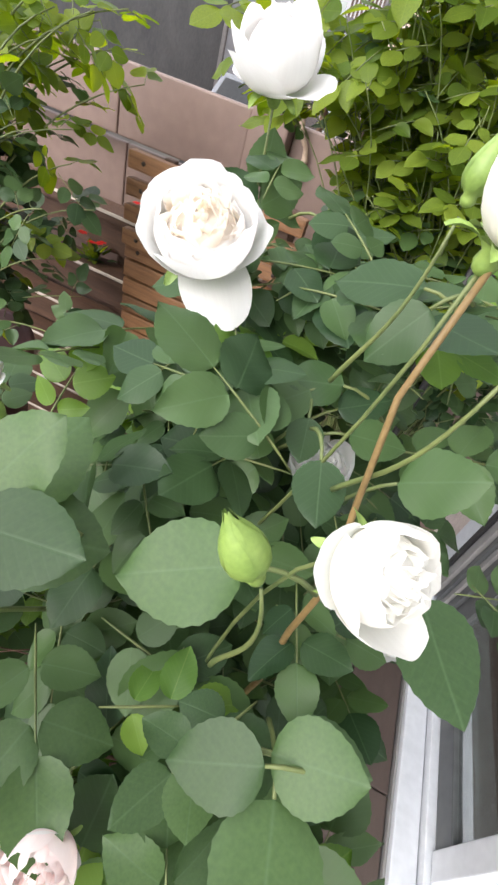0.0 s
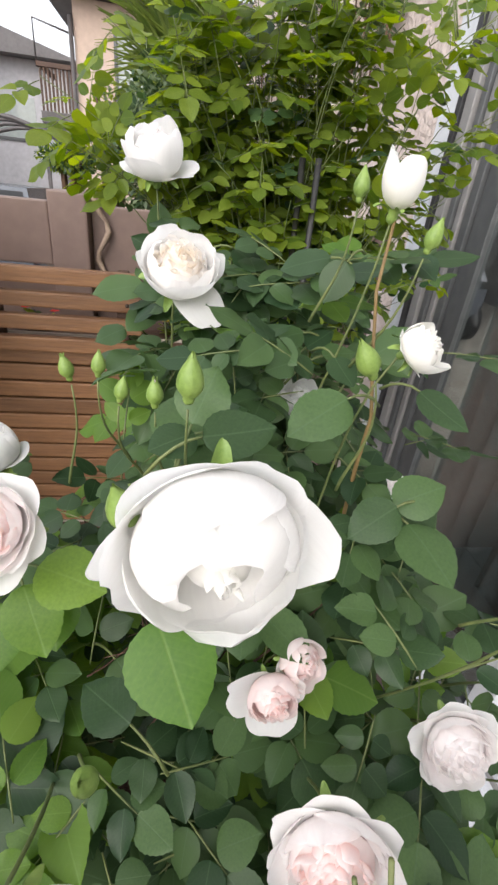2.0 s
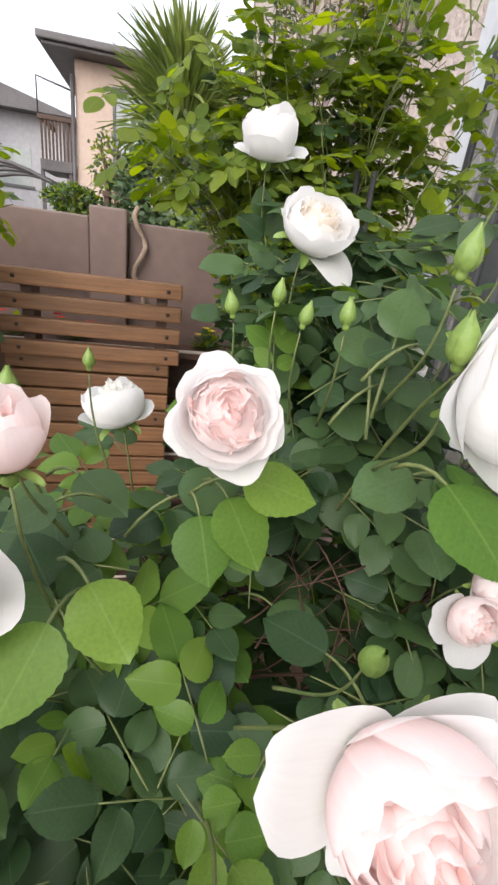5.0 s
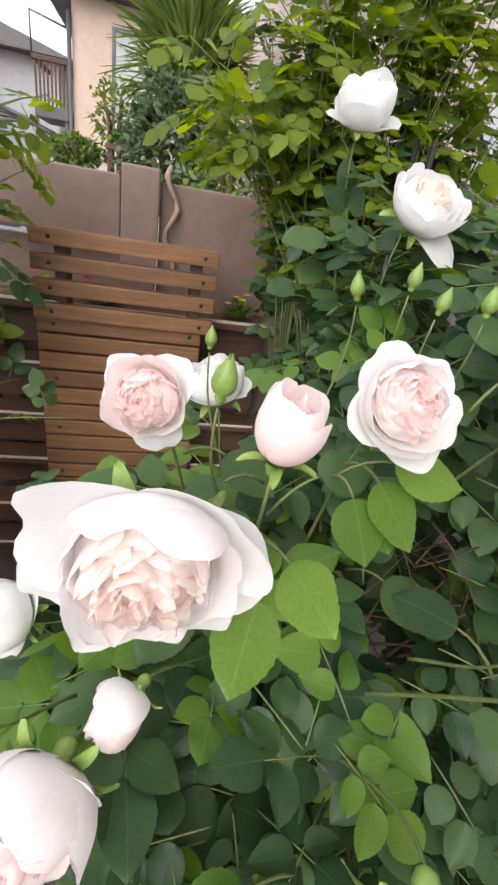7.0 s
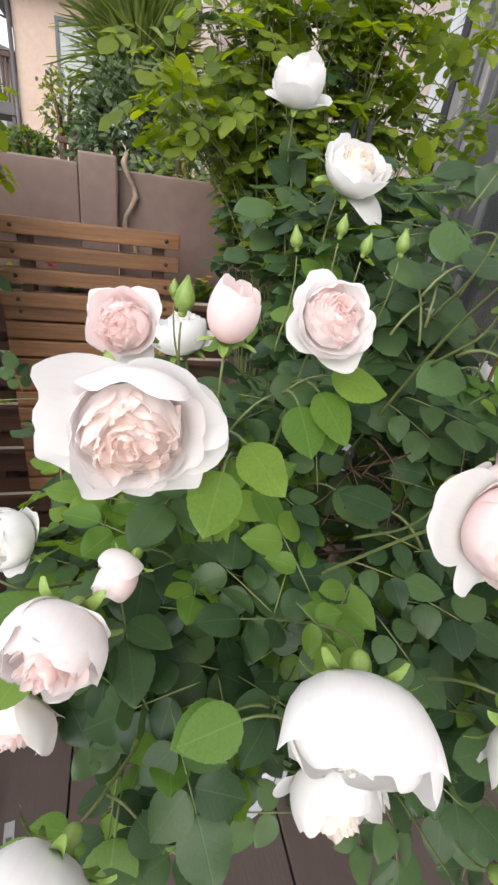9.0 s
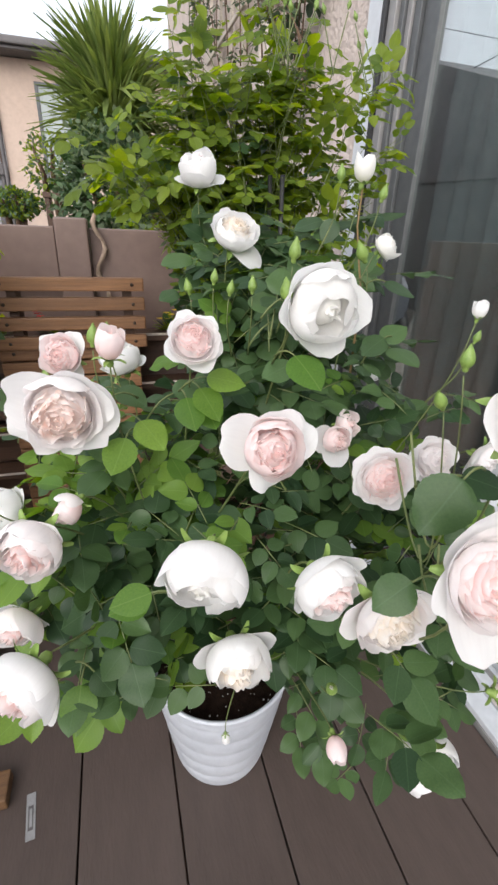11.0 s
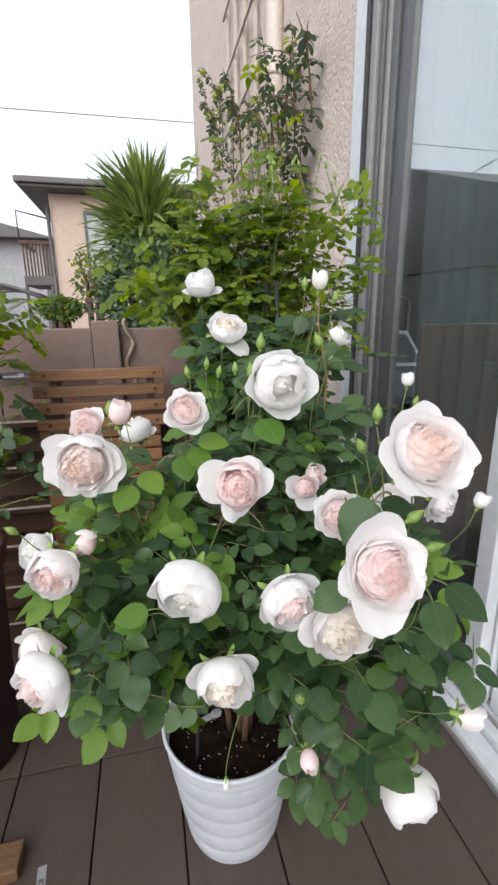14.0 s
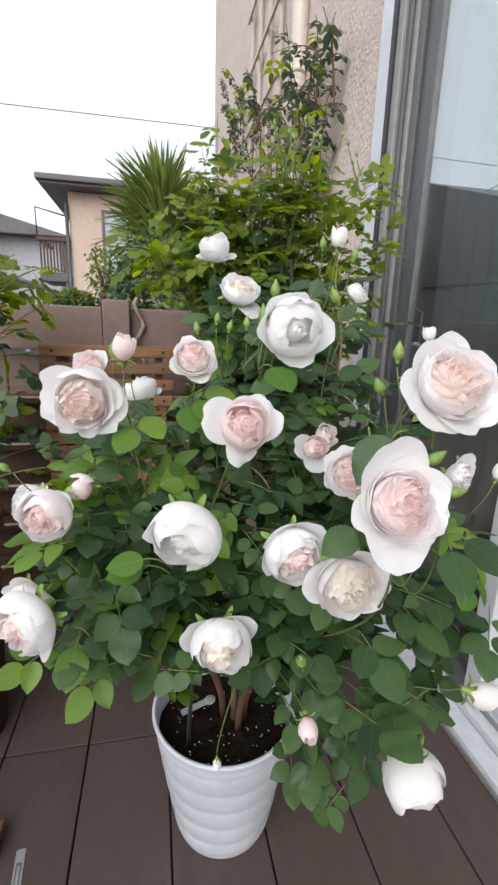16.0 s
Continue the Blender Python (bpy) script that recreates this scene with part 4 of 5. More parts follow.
# single leaves that stand out: middle, way of the tip, length, young or not
NEAR_LEAVES_A = [
    ((0.156, -0.093, 0.975), (-0.79, -0.56, -0.25), 0.040, 0),
    ((0.190, -0.082, 0.985), (0.97, 0.18, 0.18), 0.039, 0),
    ((0.034, -0.054, 1.041), (0.16, 0.85, 0.50), 0.046, 0),
    ((0.055, -0.076, 1.025), (0.95, 0.28, 0.11), 0.045, 0),
    ((0.140, -0.026, 1.064), (0.32, -0.81, -0.50), 0.027, 0),
    ((0.092, 0.131, 1.111), (0.83, -0.38, -0.41), 0.037, 0),
]
NEAR_LEAVES_B = [
    ((0.109, 0.165, 1.085), (-0.94, -0.28, -0.21), 0.053, 0),
    ((0.115, 0.150, 1.065), (-0.30, -0.74, -0.61), 0.055, 0),
    ((0.115, 0.050, 1.065), (-0.95, -0.27, -0.17), 0.033, 0),
    ((0.105, 0.035, 1.055), (-0.65, -0.63, -0.41), 0.034, 0),
    ((0.125, 0.020, 1.050), (0.22, -0.81, -0.55), 0.024, 0),
    ((0.145, 0.055, 1.062), (0.82, 0.45, 0.36), 0.028, 0),
    ((0.158, 0.035, 1.058), (0.98, 0.14, 0.15), 0.029, 0),
    ((-0.042, -0.110, 0.932), (0.23, -0.83, -0.51), 0.038, 1),
]
NEAR_LEAVES_C = [
    ((0.024, -0.132, 0.983), (-0.94, -0.17, -0.30), 0.036, 0),
    ((0.004, -0.112, 0.861), (0.63, -0.71, -0.32), 0.045, 0),
    ((-0.033, -0.167, 0.834), (0.59, -0.77, -0.23), 0.038, 0),
    ((-0.060, -0.090, 0.955), (0.97, 0.15, 0.19), 0.037, 0),
    ((-0.150, -0.120, 0.955), (-0.82, -0.42, -0.39), 0.026, 0),
    ((-0.120, -0.090, 0.950), (0.75, -0.58, -0.31), 0.037, 0),
]
NEAR_LEAVES_D = [
    ((-0.032, 0.181, 1.068), (-0.90, -0.30, -0.10), 0.052, 0),
    ((0.005, 0.165, 1.050), (0.50, -0.80, -0.20), 0.045, 0),
    ((-0.012, 0.200, 1.035), (-0.60, -0.60, -0.40), 0.044, 0),
    ((-0.045, 0.195, 1.015), (-0.80, -0.40, -0.30), 0.036, 0),
]
NEAR_LEAVES_E = [
    ((0.109, -0.081, 1.057), (-0.86, -0.34, -0.38), 0.042, 0),
    ((0.148, -0.104, 0.998), (-0.87, -0.30, -0.40), 0.036, 0),
    ((0.180, -0.093, 1.010), (0.87, -0.03, 0.50), 0.034, 0),
    ((0.178, -0.123, 0.991), (0.27, -0.95, -0.17), 0.043, 0),
    ((0.044, -0.074, 1.064), (0.39, 0.54, 0.75), 0.036, 0),
    ((0.062, -0.094, 1.051), (0.98, 0.18, 0.03), 0.040, 0),
    ((0.027, -0.092, 1.045), (-0.84, -0.54, -0.01), 0.028, 0),
    ((0.140, 0.025, 1.114), (-0.47, -0.19, -0.86), 0.032, 0),
    ((0.124, 0.057, 1.122), (-0.97, 0.05, -0.24), 0.040, 0),
    ((0.180, -0.008, 1.081), (0.70, -0.19, 0.69), 0.034, 0),
    ((0.198, -0.061, 1.053), (0.61, -0.66, -0.43), 0.038, 0),
    ((0.030, -0.194, 1.000), (0.34, -0.82, -0.47), 0.041, 1),
    ((-0.009, -0.139, 0.888), (-0.75, 0.60, 0.10), 0.040, 0),
    ((-0.045, -0.128, 0.951), (0.39, -0.69, -0.61), 0.040, 1),
]
NEAR_LEAVES_F = [
    ((-0.026, -0.118, 0.972), (0.93, -0.37, -0.08), 0.040, 1),
    ((-0.065, -0.132, 0.943), (0.15, -0.73, -0.67), 0.036, 1),
    ((-0.107, -0.178, 0.944), (0.52, -0.67, -0.53), 0.035, 1),
    ((-0.137, -0.189, 0.931), (-0.37, -0.73, -0.57), 0.037, 1),
    ((0.067, -0.344, 0.949), (-0.63, -0.11, -0.77), 0.046, 0),
    ((0.040, -0.349, 0.882), (-0.86, -0.05, -0.51), 0.034, 0),
    ((0.124, -0.390, 0.869), (-0.05, -0.71, -0.70), 0.038, 0),
    ((0.168, -0.369, 0.870), (0.46, -0.81, -0.36), 0.042, 0),
    ((0.115, -0.330, 0.953), (0.80, -0.59, -0.11), 0.034, 0),
    ((-0.193, -0.258, 0.714), (-0.16, -0.75, -0.64), 0.041, 1),
    ((-0.126, -0.217, 0.645), (-0.51, -0.66, -0.55), 0.034, 0),
    ((-0.140, -0.230, 0.800), (-0.95, -0.25, -0.18), 0.037, 1),
    ((-0.169, -0.247, 0.728), (0.57, -0.54, -0.62), 0.028, 0),
    ((-0.138, -0.241, 0.816), (-0.98, -0.10, -0.19), 0.036, 1),
]
fol = Foliage("leaf", ROSE_BLADES, (LEAF, YOUNG))
twigs = []
rnd = random.Random(11)
# clear air in front of the bush
STRICT = True
AIR = [Vector(p) for p in ((0.14, -0.13, 1.19), (0.04, -0.23, 1.18), (-0.02, -0.30, 1.14), (-0.10, -0.32, 1.09), (-0.20, -0.28, 1.07), (-0.18, -0.40, 1.06), (-0.12, -0.60, 1.12))]


def over_crown(p):
    """Above the leafy surface of the bush, which falls towards the front."""
    return p.y < -0.05 and p.z > (0.95 + 1.1 * (p.y + 0.11) if p.x < 0.08 else 1.0 + 0.9 * (p.y + 0.11))


TANGLE = Vector((0.012, -0.105, 0.895))
WAYS = [Vector(v).normalized() for v in ((-0.09, -0.19, 0.21), (-0.2, -0.2, 0.18))]


def over_twigs(p):
    """The dark hollow in which the dry twigs lie bare."""
    d = p - TANGLE
    return any(-0.02 < d.dot(w) < 0.12 and (d - w * d.dot(w)).length < 0.038 for w in WAYS)


def in_view_of_soil(p):
    """The open gap at the front, through which the soil shows."""
    return p.z < 0.32 - 1.2 * (p.y - 0.05) and -0.2 < p.x < 0.04 + 0.25 * max(0, -p.y - 0.2) and p.y < 0.12 or p.z < 0.42 or p.x < -0.13 and p.z < 0.64 or p.x < -0.03 and p.y > -0.05 and p.z > 0.92 or p.x > 0.33 or p.x < -0.3 or p.x < -0.235 and p.z < 0.68 or over_twigs(p) or p.x > 0.24 and p.z < 0.76 or p.x > 0.12 and p.y < -0.18 and p.z < 0.56 or p.x < -0.05 and p.z < 0.52 or p.y > 0.2 and p.x < -0.02 or over_crown(p)


def in_air(p, clear=0.165):
    for a, b in zip(AIR, AIR[1:]):
        d = b - a
        t = max(0, min(1, (p - a).dot(d) / d.length_squared))
        if (p - a - d * t).length < clear:
            return True
    return False


OUTS = [Vector(v).normalized() for v in ((0.0, -0.84, 0.54), (0.45, -0.85, 0.3), (-0.2, -0.95, 0.2), (-0.1, -0.5, 0.85))]


def hides_bloom(p, slack=1.0):
    for c, ax, R, *_ in BLOOMS:
        d = p - Vector(c)
        a = Vector(ax).normalized()
        along = d.dot(a)
        if -0.1 * R < along < 0.16 and (d - a * along).length < R * slack + 0.35 * max(0, 0.05 - along):
            return True
        if d.length < (R * 0.95 if c[2] > 0.6 else 0.07):
            return True
        for o in OUTS:
            along = d.dot(o)
            if 0 < along < 0.24 and (d - o * along).length < R * 1.0 * slack:
                return True
    return False


def spray(base, direction, normal, size, mat, n=5, sure=False):
    """A rose leaf: a thin stalk with pairs of leaflets and one at its tip."""
    d, nrm = Vector(direction).normalized(), Vector(normal).normalized()
    side = d.cross(nrm).normalized()
    nrm = side.cross(d)
    ln = size * (1.75 if n == 5 else 2.3 if n == 7 else 1.0)
    tip = base + d * ln - nrm * 0.12 * ln
    if not STRICT and (tip.x < 0.0 and tip.x > -0.26 and tip.z < 1.13 or base.x < 0.0 and base.x > -0.26 and base.z < 1.08):
        return False
    if STRICT and not sure and (in_view_of_soil(tip + d * size) or in_view_of_soil(base) or in_air(tip) or in_air(base + d * ln * 0.5) or hides_bloom(tip + d * size * 0.5) or hides_bloom(base + d * ln * 0.6)):
        return False
    spots = {3: ((0.6, 0.85),), 5: ((0.42, 0.72), (0.78, 0.9)), 7: ((0.3, 0.62), (0.56, 0.8), (0.82, 0.92))}[n]
    twigs.append((*tube_data(bend(base + d * ln * 0.12, base + d * ln * 0.35, base + d * ln * 0.7 - nrm * 0.05 * ln, tip, 5), [0.0004, 0.0007, 0.0007, 0.0006, 0.0004], 5), 0))
    fol.add(axes(d - nrm * rnd.uniform(0.05, 0.35), nrm + side * rnd.uniform(-0.2, 0.2), tip, size * rnd.uniform(0.92, 1.1)), rnd.randrange(6), mat)
    for t, s in spots:
        p = base + d * ln * t - nrm * 0.12 * ln * t * t
        for sg in (-1, 1):
            a = radians(rnd.uniform(48, 72))
            dd = d * math.cos(a) + side * sg * math.sin(a) - nrm * rnd.uniform(-0.05, 0.3)
            fol.add(axes(dd, nrm + side * sg * rnd.uniform(-0.15, 0.3), p + dd * 0.003, size * s * rnd.uniform(0.9, 1.08)), rnd.randrange(6), mat)
    return True


def leafy(points, start, stop, step, size, young=0.15, n=5):
    """Leaves in a spiral along a stem."""
    turn = rnd.uniform(0, 6.28)
    k, m = 0.0, len(points) - 1
    total = sum((b - a).length for a, b in zip(points, points[1:]))
    t = start
    while t < stop:
        f = t * m
        i = min(int(f), m - 1)
        p = points[i].lerp(points[i + 1], f - i)
        d = (points[i + 1] - points[i]).normalized()
        s = d.orthogonal().normalized()
        out = (s * math.cos(turn) + d.cross(s) * math.sin(turn)).normalized()
        dirn = out + d * 0.35 + Vector((0, 0, 0.05)) + (p - Vector((0.04, 0.02, p.z))) * 1.2
        nrm = Vector((0, -0.25, 1.0)) + out * 0.25
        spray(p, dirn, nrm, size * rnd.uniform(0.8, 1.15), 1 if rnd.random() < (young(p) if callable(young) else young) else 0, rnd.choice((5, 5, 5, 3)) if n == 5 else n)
        turn += 2.4
        t += step / max(total, 0.05)


FORKS = [Vector(p) for p in ((0.03, 0.02, 0.62), (-0.08, -0.02, 0.66), (0.12, -0.02, 0.64), (0.04, -0.1, 0.6), (0.05, 0.1, 0.7))]
ROOTS = [PC + Vector(p) for p in ((0.02, 0.0, 0.24), (0.0, 0.015, 0.24), (0.04, 0.0, 0.24), (0.025, -0.025, 0.24), (0.03, 0.025, 0.24))]
for r, fk in zip(ROOTS, FORKS):
    pts = bend(r, r + Vector((0, 0, 0.14)), fk - Vector((0, 0.0, 0.12)), fk, 9)
    part("cane", tube("cane", pts, [0.007 - 0.0003 * i for i in range(9)], CANE, 9), bush, "brown woody cane")


def stem_to(foot, axis, thick, name="stem", reach=9.0):
    """A stem from the nearest fork to a flower's foot."""
    foot, axis = Vector(foot), Vector(axis).normalized()
    fk = min(FORKS, key=lambda q: (q - foot).length + 0.3 * abs(q.x - foot.x))
    fk = foot.lerp(fk, min(1.0, reach / (fk - foot).length))
    back = foot - axis * min(0.05, reach * 0.3)
    back.z -= min(0.035, reach * 0.2)
    mid = fk.lerp(foot, 0.45)
    mid.z = fk.z * 0.65 + foot.z * 0.35 if foot.z > fk.z else mid.z + min(0.05, reach * 0.2)
    if foot.y < -0.27 and foot.z > 0.92 and foot.x > 0.03:
        mid, back = Vector((0.14, -0.30, 0.73)), foot + Vector((0.02, 0.0, -0.08))
    pts = bend(fk, mid, back, foot, 12)
    part(name, tube(name, pts, [thick * (1.5 - 0.07 * i) for i in range(12)], STEM, 7), bush)
    return pts


for i, (c, ax, R, form, outer, heart, spread) in enumerate(BLOOMS):
    names = {WHITE_P: "white", CREAM_P: "creamy white", BLUSH_P: "blush-white", ROSY_P: "pale pink"}
    hearts = {PINK_P: "pink heart", APRICOT_P: "apricot-pink heart", CREAMY_P: "creamy heart"}
    lab = names[outer] + " rose" + (" with " + hearts[heart] if heart in hearts else "") + {"half": ", half-open bud", "globe": ", nodding and still rounded", "egg": ", still closed and egg-shaped", "cup": ", cup-shaped", "open": ", fully open", "bowl": ", open and bowl-shaped", "shell": ", wide open with pointed outer petals"}[form]
    foot = bloom(bush, c, ax, R, form, outer, heart, 100 + i, lab, spread, TURNS.get(c[2]))
    pts = stem_to(foot, ax, 0.0012 if R > 0.02 else 0.0009)
    leafy(pts, 0.25, 0.92, 0.036, 0.036, 0.12 if c[0] > -0.05 else 0.5)
for i, (c, ax, R, tip) in enumerate(BUDS):
    green_bud(bush, c, ax, R, 300 + i, tip)
    foot = Vector(c) - Vector(ax).normalized() * R * 1.45
    leafy(stem_to(foot, ax, 0.0008, reach=0.08), 0.2, 0.8, 0.04, 0.03, 0.25)
# tan cane that carries the flowers on the window's side
side_cane = [Vector(p) for p in ((0.12, -0.02, 0.64), (0.15, -0.035, 0.8), (0.16, -0.04, 0.936), (0.157, -0.045, 1.0), (0.159, -0.045, 1.04), (0.152, -0.04, 1.08), (0.146, -0.036, 1.12), (0.15, -0.03, 1.163))]
part("cane", tube("cane", side_cane, [0.0022, 0.002, 0.0018, 0.0016, 0.0014, 0.0012, 0.0011, 0.001], TAN, 8), bush, "tan young cane")
# the body of the bush: leaves through its depth, turned to the light
BODY = [((0.02, -0.06, 0.74), (0.25, 0.24, 0.3), 400), ((0.1, 0.05, 0.96), (0.16, 0.18, 0.13), 130), ((-0.12, -0.12, 0.82), (0.17, 0.16, 0.16), 220),
        ((0.13, -0.2, 0.64), (0.15, 0.16, 0.22), 125), ((-0.15, -0.2, 0.62), (0.13, 0.12, 0.14), 26), ((0.13, 0.1, 1.04), (0.14, 0.15, 0.1), 60), ((0.24, -0.2, 0.82), (0.1, 0.14, 0.16), 30), ((0.06, 0.1, 1.0), (0.09, 0.12, 0.13), 90), ((0.03, 0.14, 1.05), (0.06, 0.06, 0.09), 40)]
for c, r, count in BODY:
    for _ in range(count):
        q = Vector((rnd.gauss(0, 1), rnd.gauss(0, 1), rnd.gauss(0, 1))).normalized() * rnd.uniform(0.45, 1.0)
        p = Vector((c[0] + q.x * r[0], c[1] + q.y * r[1], c[2] + q.z * r[2]))
        if p.z < 0.4:
            continue
        out = Vector((q.x, q.y, q.z * 0.5))
        d = out * 0.6 + Vector((rnd.uniform(-1, 1), rnd.uniform(-1, 1), rnd.uniform(-0.5, 0.4))) * 0.7
        nrm = Vector((rnd.uniform(-0.3, 0.3), -0.35 + rnd.uniform(-0.3, 0.3), 0.9)) + out * 0.3
        spray(p, d, nrm, rnd.uniform(0.024, 0.038), 1 if rnd.random() < (0.1 if p.x > -0.03 else 0.5) else 0)
for c, d, ln, young in NEAR_LEAVES_A + NEAR_LEAVES_B + NEAR_LEAVES_C + NEAR_LEAVES_D + NEAR_LEAVES_E + NEAR_LEAVES_F:
    c, d = Vector(c), Vector(d)
    base = c - d * ln * 0.5
    nrm = Vector((rnd.uniform(-0.1, 0.1), -0.45, 0.85))
    fol.add(axes(d, nrm, base, ln), rnd.choice((0, 2, 4, 5)), young)
    twigs.append((*tube_data(bend(base - d * 0.03 - Vector((0, 0, 0.02)), base - d * 0.02 - Vector((0, 0, 0.006)), base - d * 0.008, base, 5), [0.0012, 0.0011, 0.001, 0.0009, 0.0008], 5), 0))
# bare brown twigs deep in the bush
for _ in range(26):
    a = Vector((rnd.uniform(-0.08, 0.12), rnd.uniform(-0.1, 0.05), rnd.uniform(0.6, 0.78)))
    e = a + Vector((rnd.uniform(-0.12, 0.12), rnd.uniform(-0.12, 0.06), rnd.uniform(0.06, 0.2)))
    part("twig", tube("twig", bend(a, a.lerp(e, 0.3) + Vector((rnd.uniform(-0.03, 0.03), 0, 0)), a.lerp(e, 0.7) + Vector((0, rnd.uniform(-0.03, 0.03), 0)), e, 7), [0.0022 - 0.00025 * k for k in range(7)], DRY, 6), bush, "bare brown twig")
for _ in range(24):
    a = TANGLE + Vector((rnd.gauss(0.02, 0.035), rnd.gauss(0.01, 0.02), rnd.gauss(-0.03, 0.02)))
    d = Vector((rnd.uniform(-1, 1), rnd.uniform(-1, 1), rnd.uniform(-0.5, 0.5))).normalized() * rnd.uniform(0.02, 0.045)
    part("twig", tube("twig", bend(a - d, a - d * 0.4 + Vector((0, 0, rnd.uniform(-0.01, 0.012))), a + d * 0.3 + Vector((rnd.uniform(-0.012, 0.012), 0, 0)), a + d, 6), [0.0008 - 0.0001 * k for k in range(6)], DRY, 5), bush, "dry brown twig")
V, F, U, M = joined(twigs)
tagged(part("leaf_stalk", mesh("leaf_stalk", V, F, (STEM,), U), bush), kind="stuff")
STRICT = False
fol.emit(bush, lambda it: it[0].translation.y * 0.8 - it[0].translation.z * 0.5, 300, "foliage")

# ------------------------------------------------------------ shrubs round the bush


def shrub(name, label, roots, tips, mats, blades, size, step, n, seed, thick=0.004, cane=STEM, leafy_from=0.35, category="shrub", parts=200, young=0.4):
    """Arching canes with small compound leaves."""
    global fol, twigs, rnd
    keep = fol, twigs, rnd
    fol, twigs, rnd = Foliage("leaf", blades, mats), [], random.Random(seed)
    t = thing(name, label, category)
    for i, tip in enumerate(tips):
        a, b = Vector(roots[i % len(roots)]), Vector(tip)
        up = Vector((0, 0, b.z - a.z))
        low = a.lerp(b, 0.14) + up * 0.5
        mid = a.lerp(b, 0.5) + up * 0.42 + Vector((rnd.uniform(-0.04, 0.04), rnd.uniform(-0.04, 0.04), 0))
        pts = bend(a, low, mid, b, 14)
        part("cane", tube("cane", pts, [thick * (1 - 0.055 * k) for k in range(14)], cane, 6), t)
        leafy(pts, leafy_from, 1.0, step, size, young, n)
    V, F, U, M = joined(twigs)
    tagged(part("leaf_stalk", mesh("leaf_stalk", V, F, (cane,), U), t), kind="stuff")
    fol.emit(t, (lambda it: it[0].translation.y) if parts else None, parts, "foliage")
    fol, twigs, rnd = keep
    return t


r4 = random.Random(4)
tips = []
for count, x0, x1, z0, z1, rise in ((26, -0.17, 0.05, 1.18, 1.29, 0.5), (48, 0.0, 0.28, 1.15, 1.40, 0.15), (34, 0.26, 0.5, 1.0, 1.46, 0.0), (20, 0.0, 0.3, 1.34, 1.5, 0.0), (46, 0.0, 0.36, 0.86, 1.14, 0.0)):
    for i in range(count):
        x = r4.uniform(x0, x1)
        tips.append((x, r4.uniform(0.41, 0.62) if z0 > 1 else r4.uniform(0.42, 0.66), r4.uniform(z0, z1 + rise * (x - x0))))
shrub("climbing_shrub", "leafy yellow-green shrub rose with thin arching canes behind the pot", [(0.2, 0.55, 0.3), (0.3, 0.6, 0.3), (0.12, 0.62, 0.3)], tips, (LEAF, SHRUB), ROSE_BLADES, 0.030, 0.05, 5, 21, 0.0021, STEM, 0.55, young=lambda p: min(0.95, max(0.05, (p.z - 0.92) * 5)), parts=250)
box_pot = thing("planter", "dark brown square planter behind the rose pot", "planter", at=(0.22, 0.6, 0))
for lo, hi in (((-0.17, -0.13, 0), (0.17, -0.115, 0.32)), ((-0.17, 0.115, 0), (0.17, 0.13, 0.32)), ((-0.17, -0.1145, 0), (-0.155, 0.1145, 0.32)), ((0.155, -0.1145, 0), (0.17, 0.1145, 0.32)), ((-0.154, -0.114, 0.02), (0.154, 0.114, 0.28))):
    part("side", box("side", lo, hi, DARKWOOD if hi[2] > 0.3 else SOIL, 0.003), box_pot)
rods = thing("support_stake", "black garden support stake among the shrub's leaves", "stake")
part("rod", tube("rod", [(0.24, 0.46, 0.3), (0.235, 0.46, 0.9), (0.228, 0.46, 1.22)], 0.005, BLACK, 8), rods)
copy_thing(rods, Matrix.Translation((-0.02, 0.02, 0)))
# flower buds on long stalks above the shrub
spire = thing("bud_spray", "spray of small closed buds on thin upright stalks", "buds")
for i in range(15):
    b = Vector((r4.uniform(0.17, 0.37), r4.uniform(0.34, 0.44), 1.36))
    e = b + Vector((r4.uniform(-0.06, 0.06), r4.uniform(-0.02, 0.02), r4.uniform(0.05, 0.12)))
    s = part("stalk", tube("stalk", bend(b, b.lerp(e, 0.4), b.lerp(e, 0.7), e, 6), 0.0011, STEM, 5), spire)
    green_bud(spire, e + Vector((0, 0, 0.008)), (e - b).normalized(), 0.0052, 700 + i)

# plant at the fence's other end, in a dark red pot
tips = [(-0.35 + r4.uniform(-0.25, 0.04), 0.5 + r4.uniform(-0.08, 0.12), r4.uniform(0.72, 1.19)) for _ in range(34)]
tips += [(-0.37, 0.5, 1.17), (-0.41, 0.5, 1.2), (-0.43, 0.5, 1.16), (-0.40, 0.5, 1.03), (-0.42, 0.48, 0.83)]
shrub("potted_shrub", "leafy rose shrub in a dark red pot beside the chair", [(-0.62, 0.42, 0.55), (-0.66, 0.44, 0.55)], tips, (LEAF, SHRUB), ROSE_BLADES, 0.036, 0.05, 5, 31, 0.003, STEM, 0.2, parts=120, young=lambda p: 0.9 if p.z > 1.02 else 0.12)
red = thing("red_pot", "dark red plastic pot on the deck", "flower pot", at=(-0.64, 0.42, 0))
part("body", lathe("body", [(0, 0.004), (0.115, 0.004), (0.12, 0), (0.15, 0.55), (0.162, 0.555), (0.165, 0.6), (0.158, 0.605), (0.15, 0.6), (0.146, 0.56), (0, 0.555)], TERRA, 48), red)
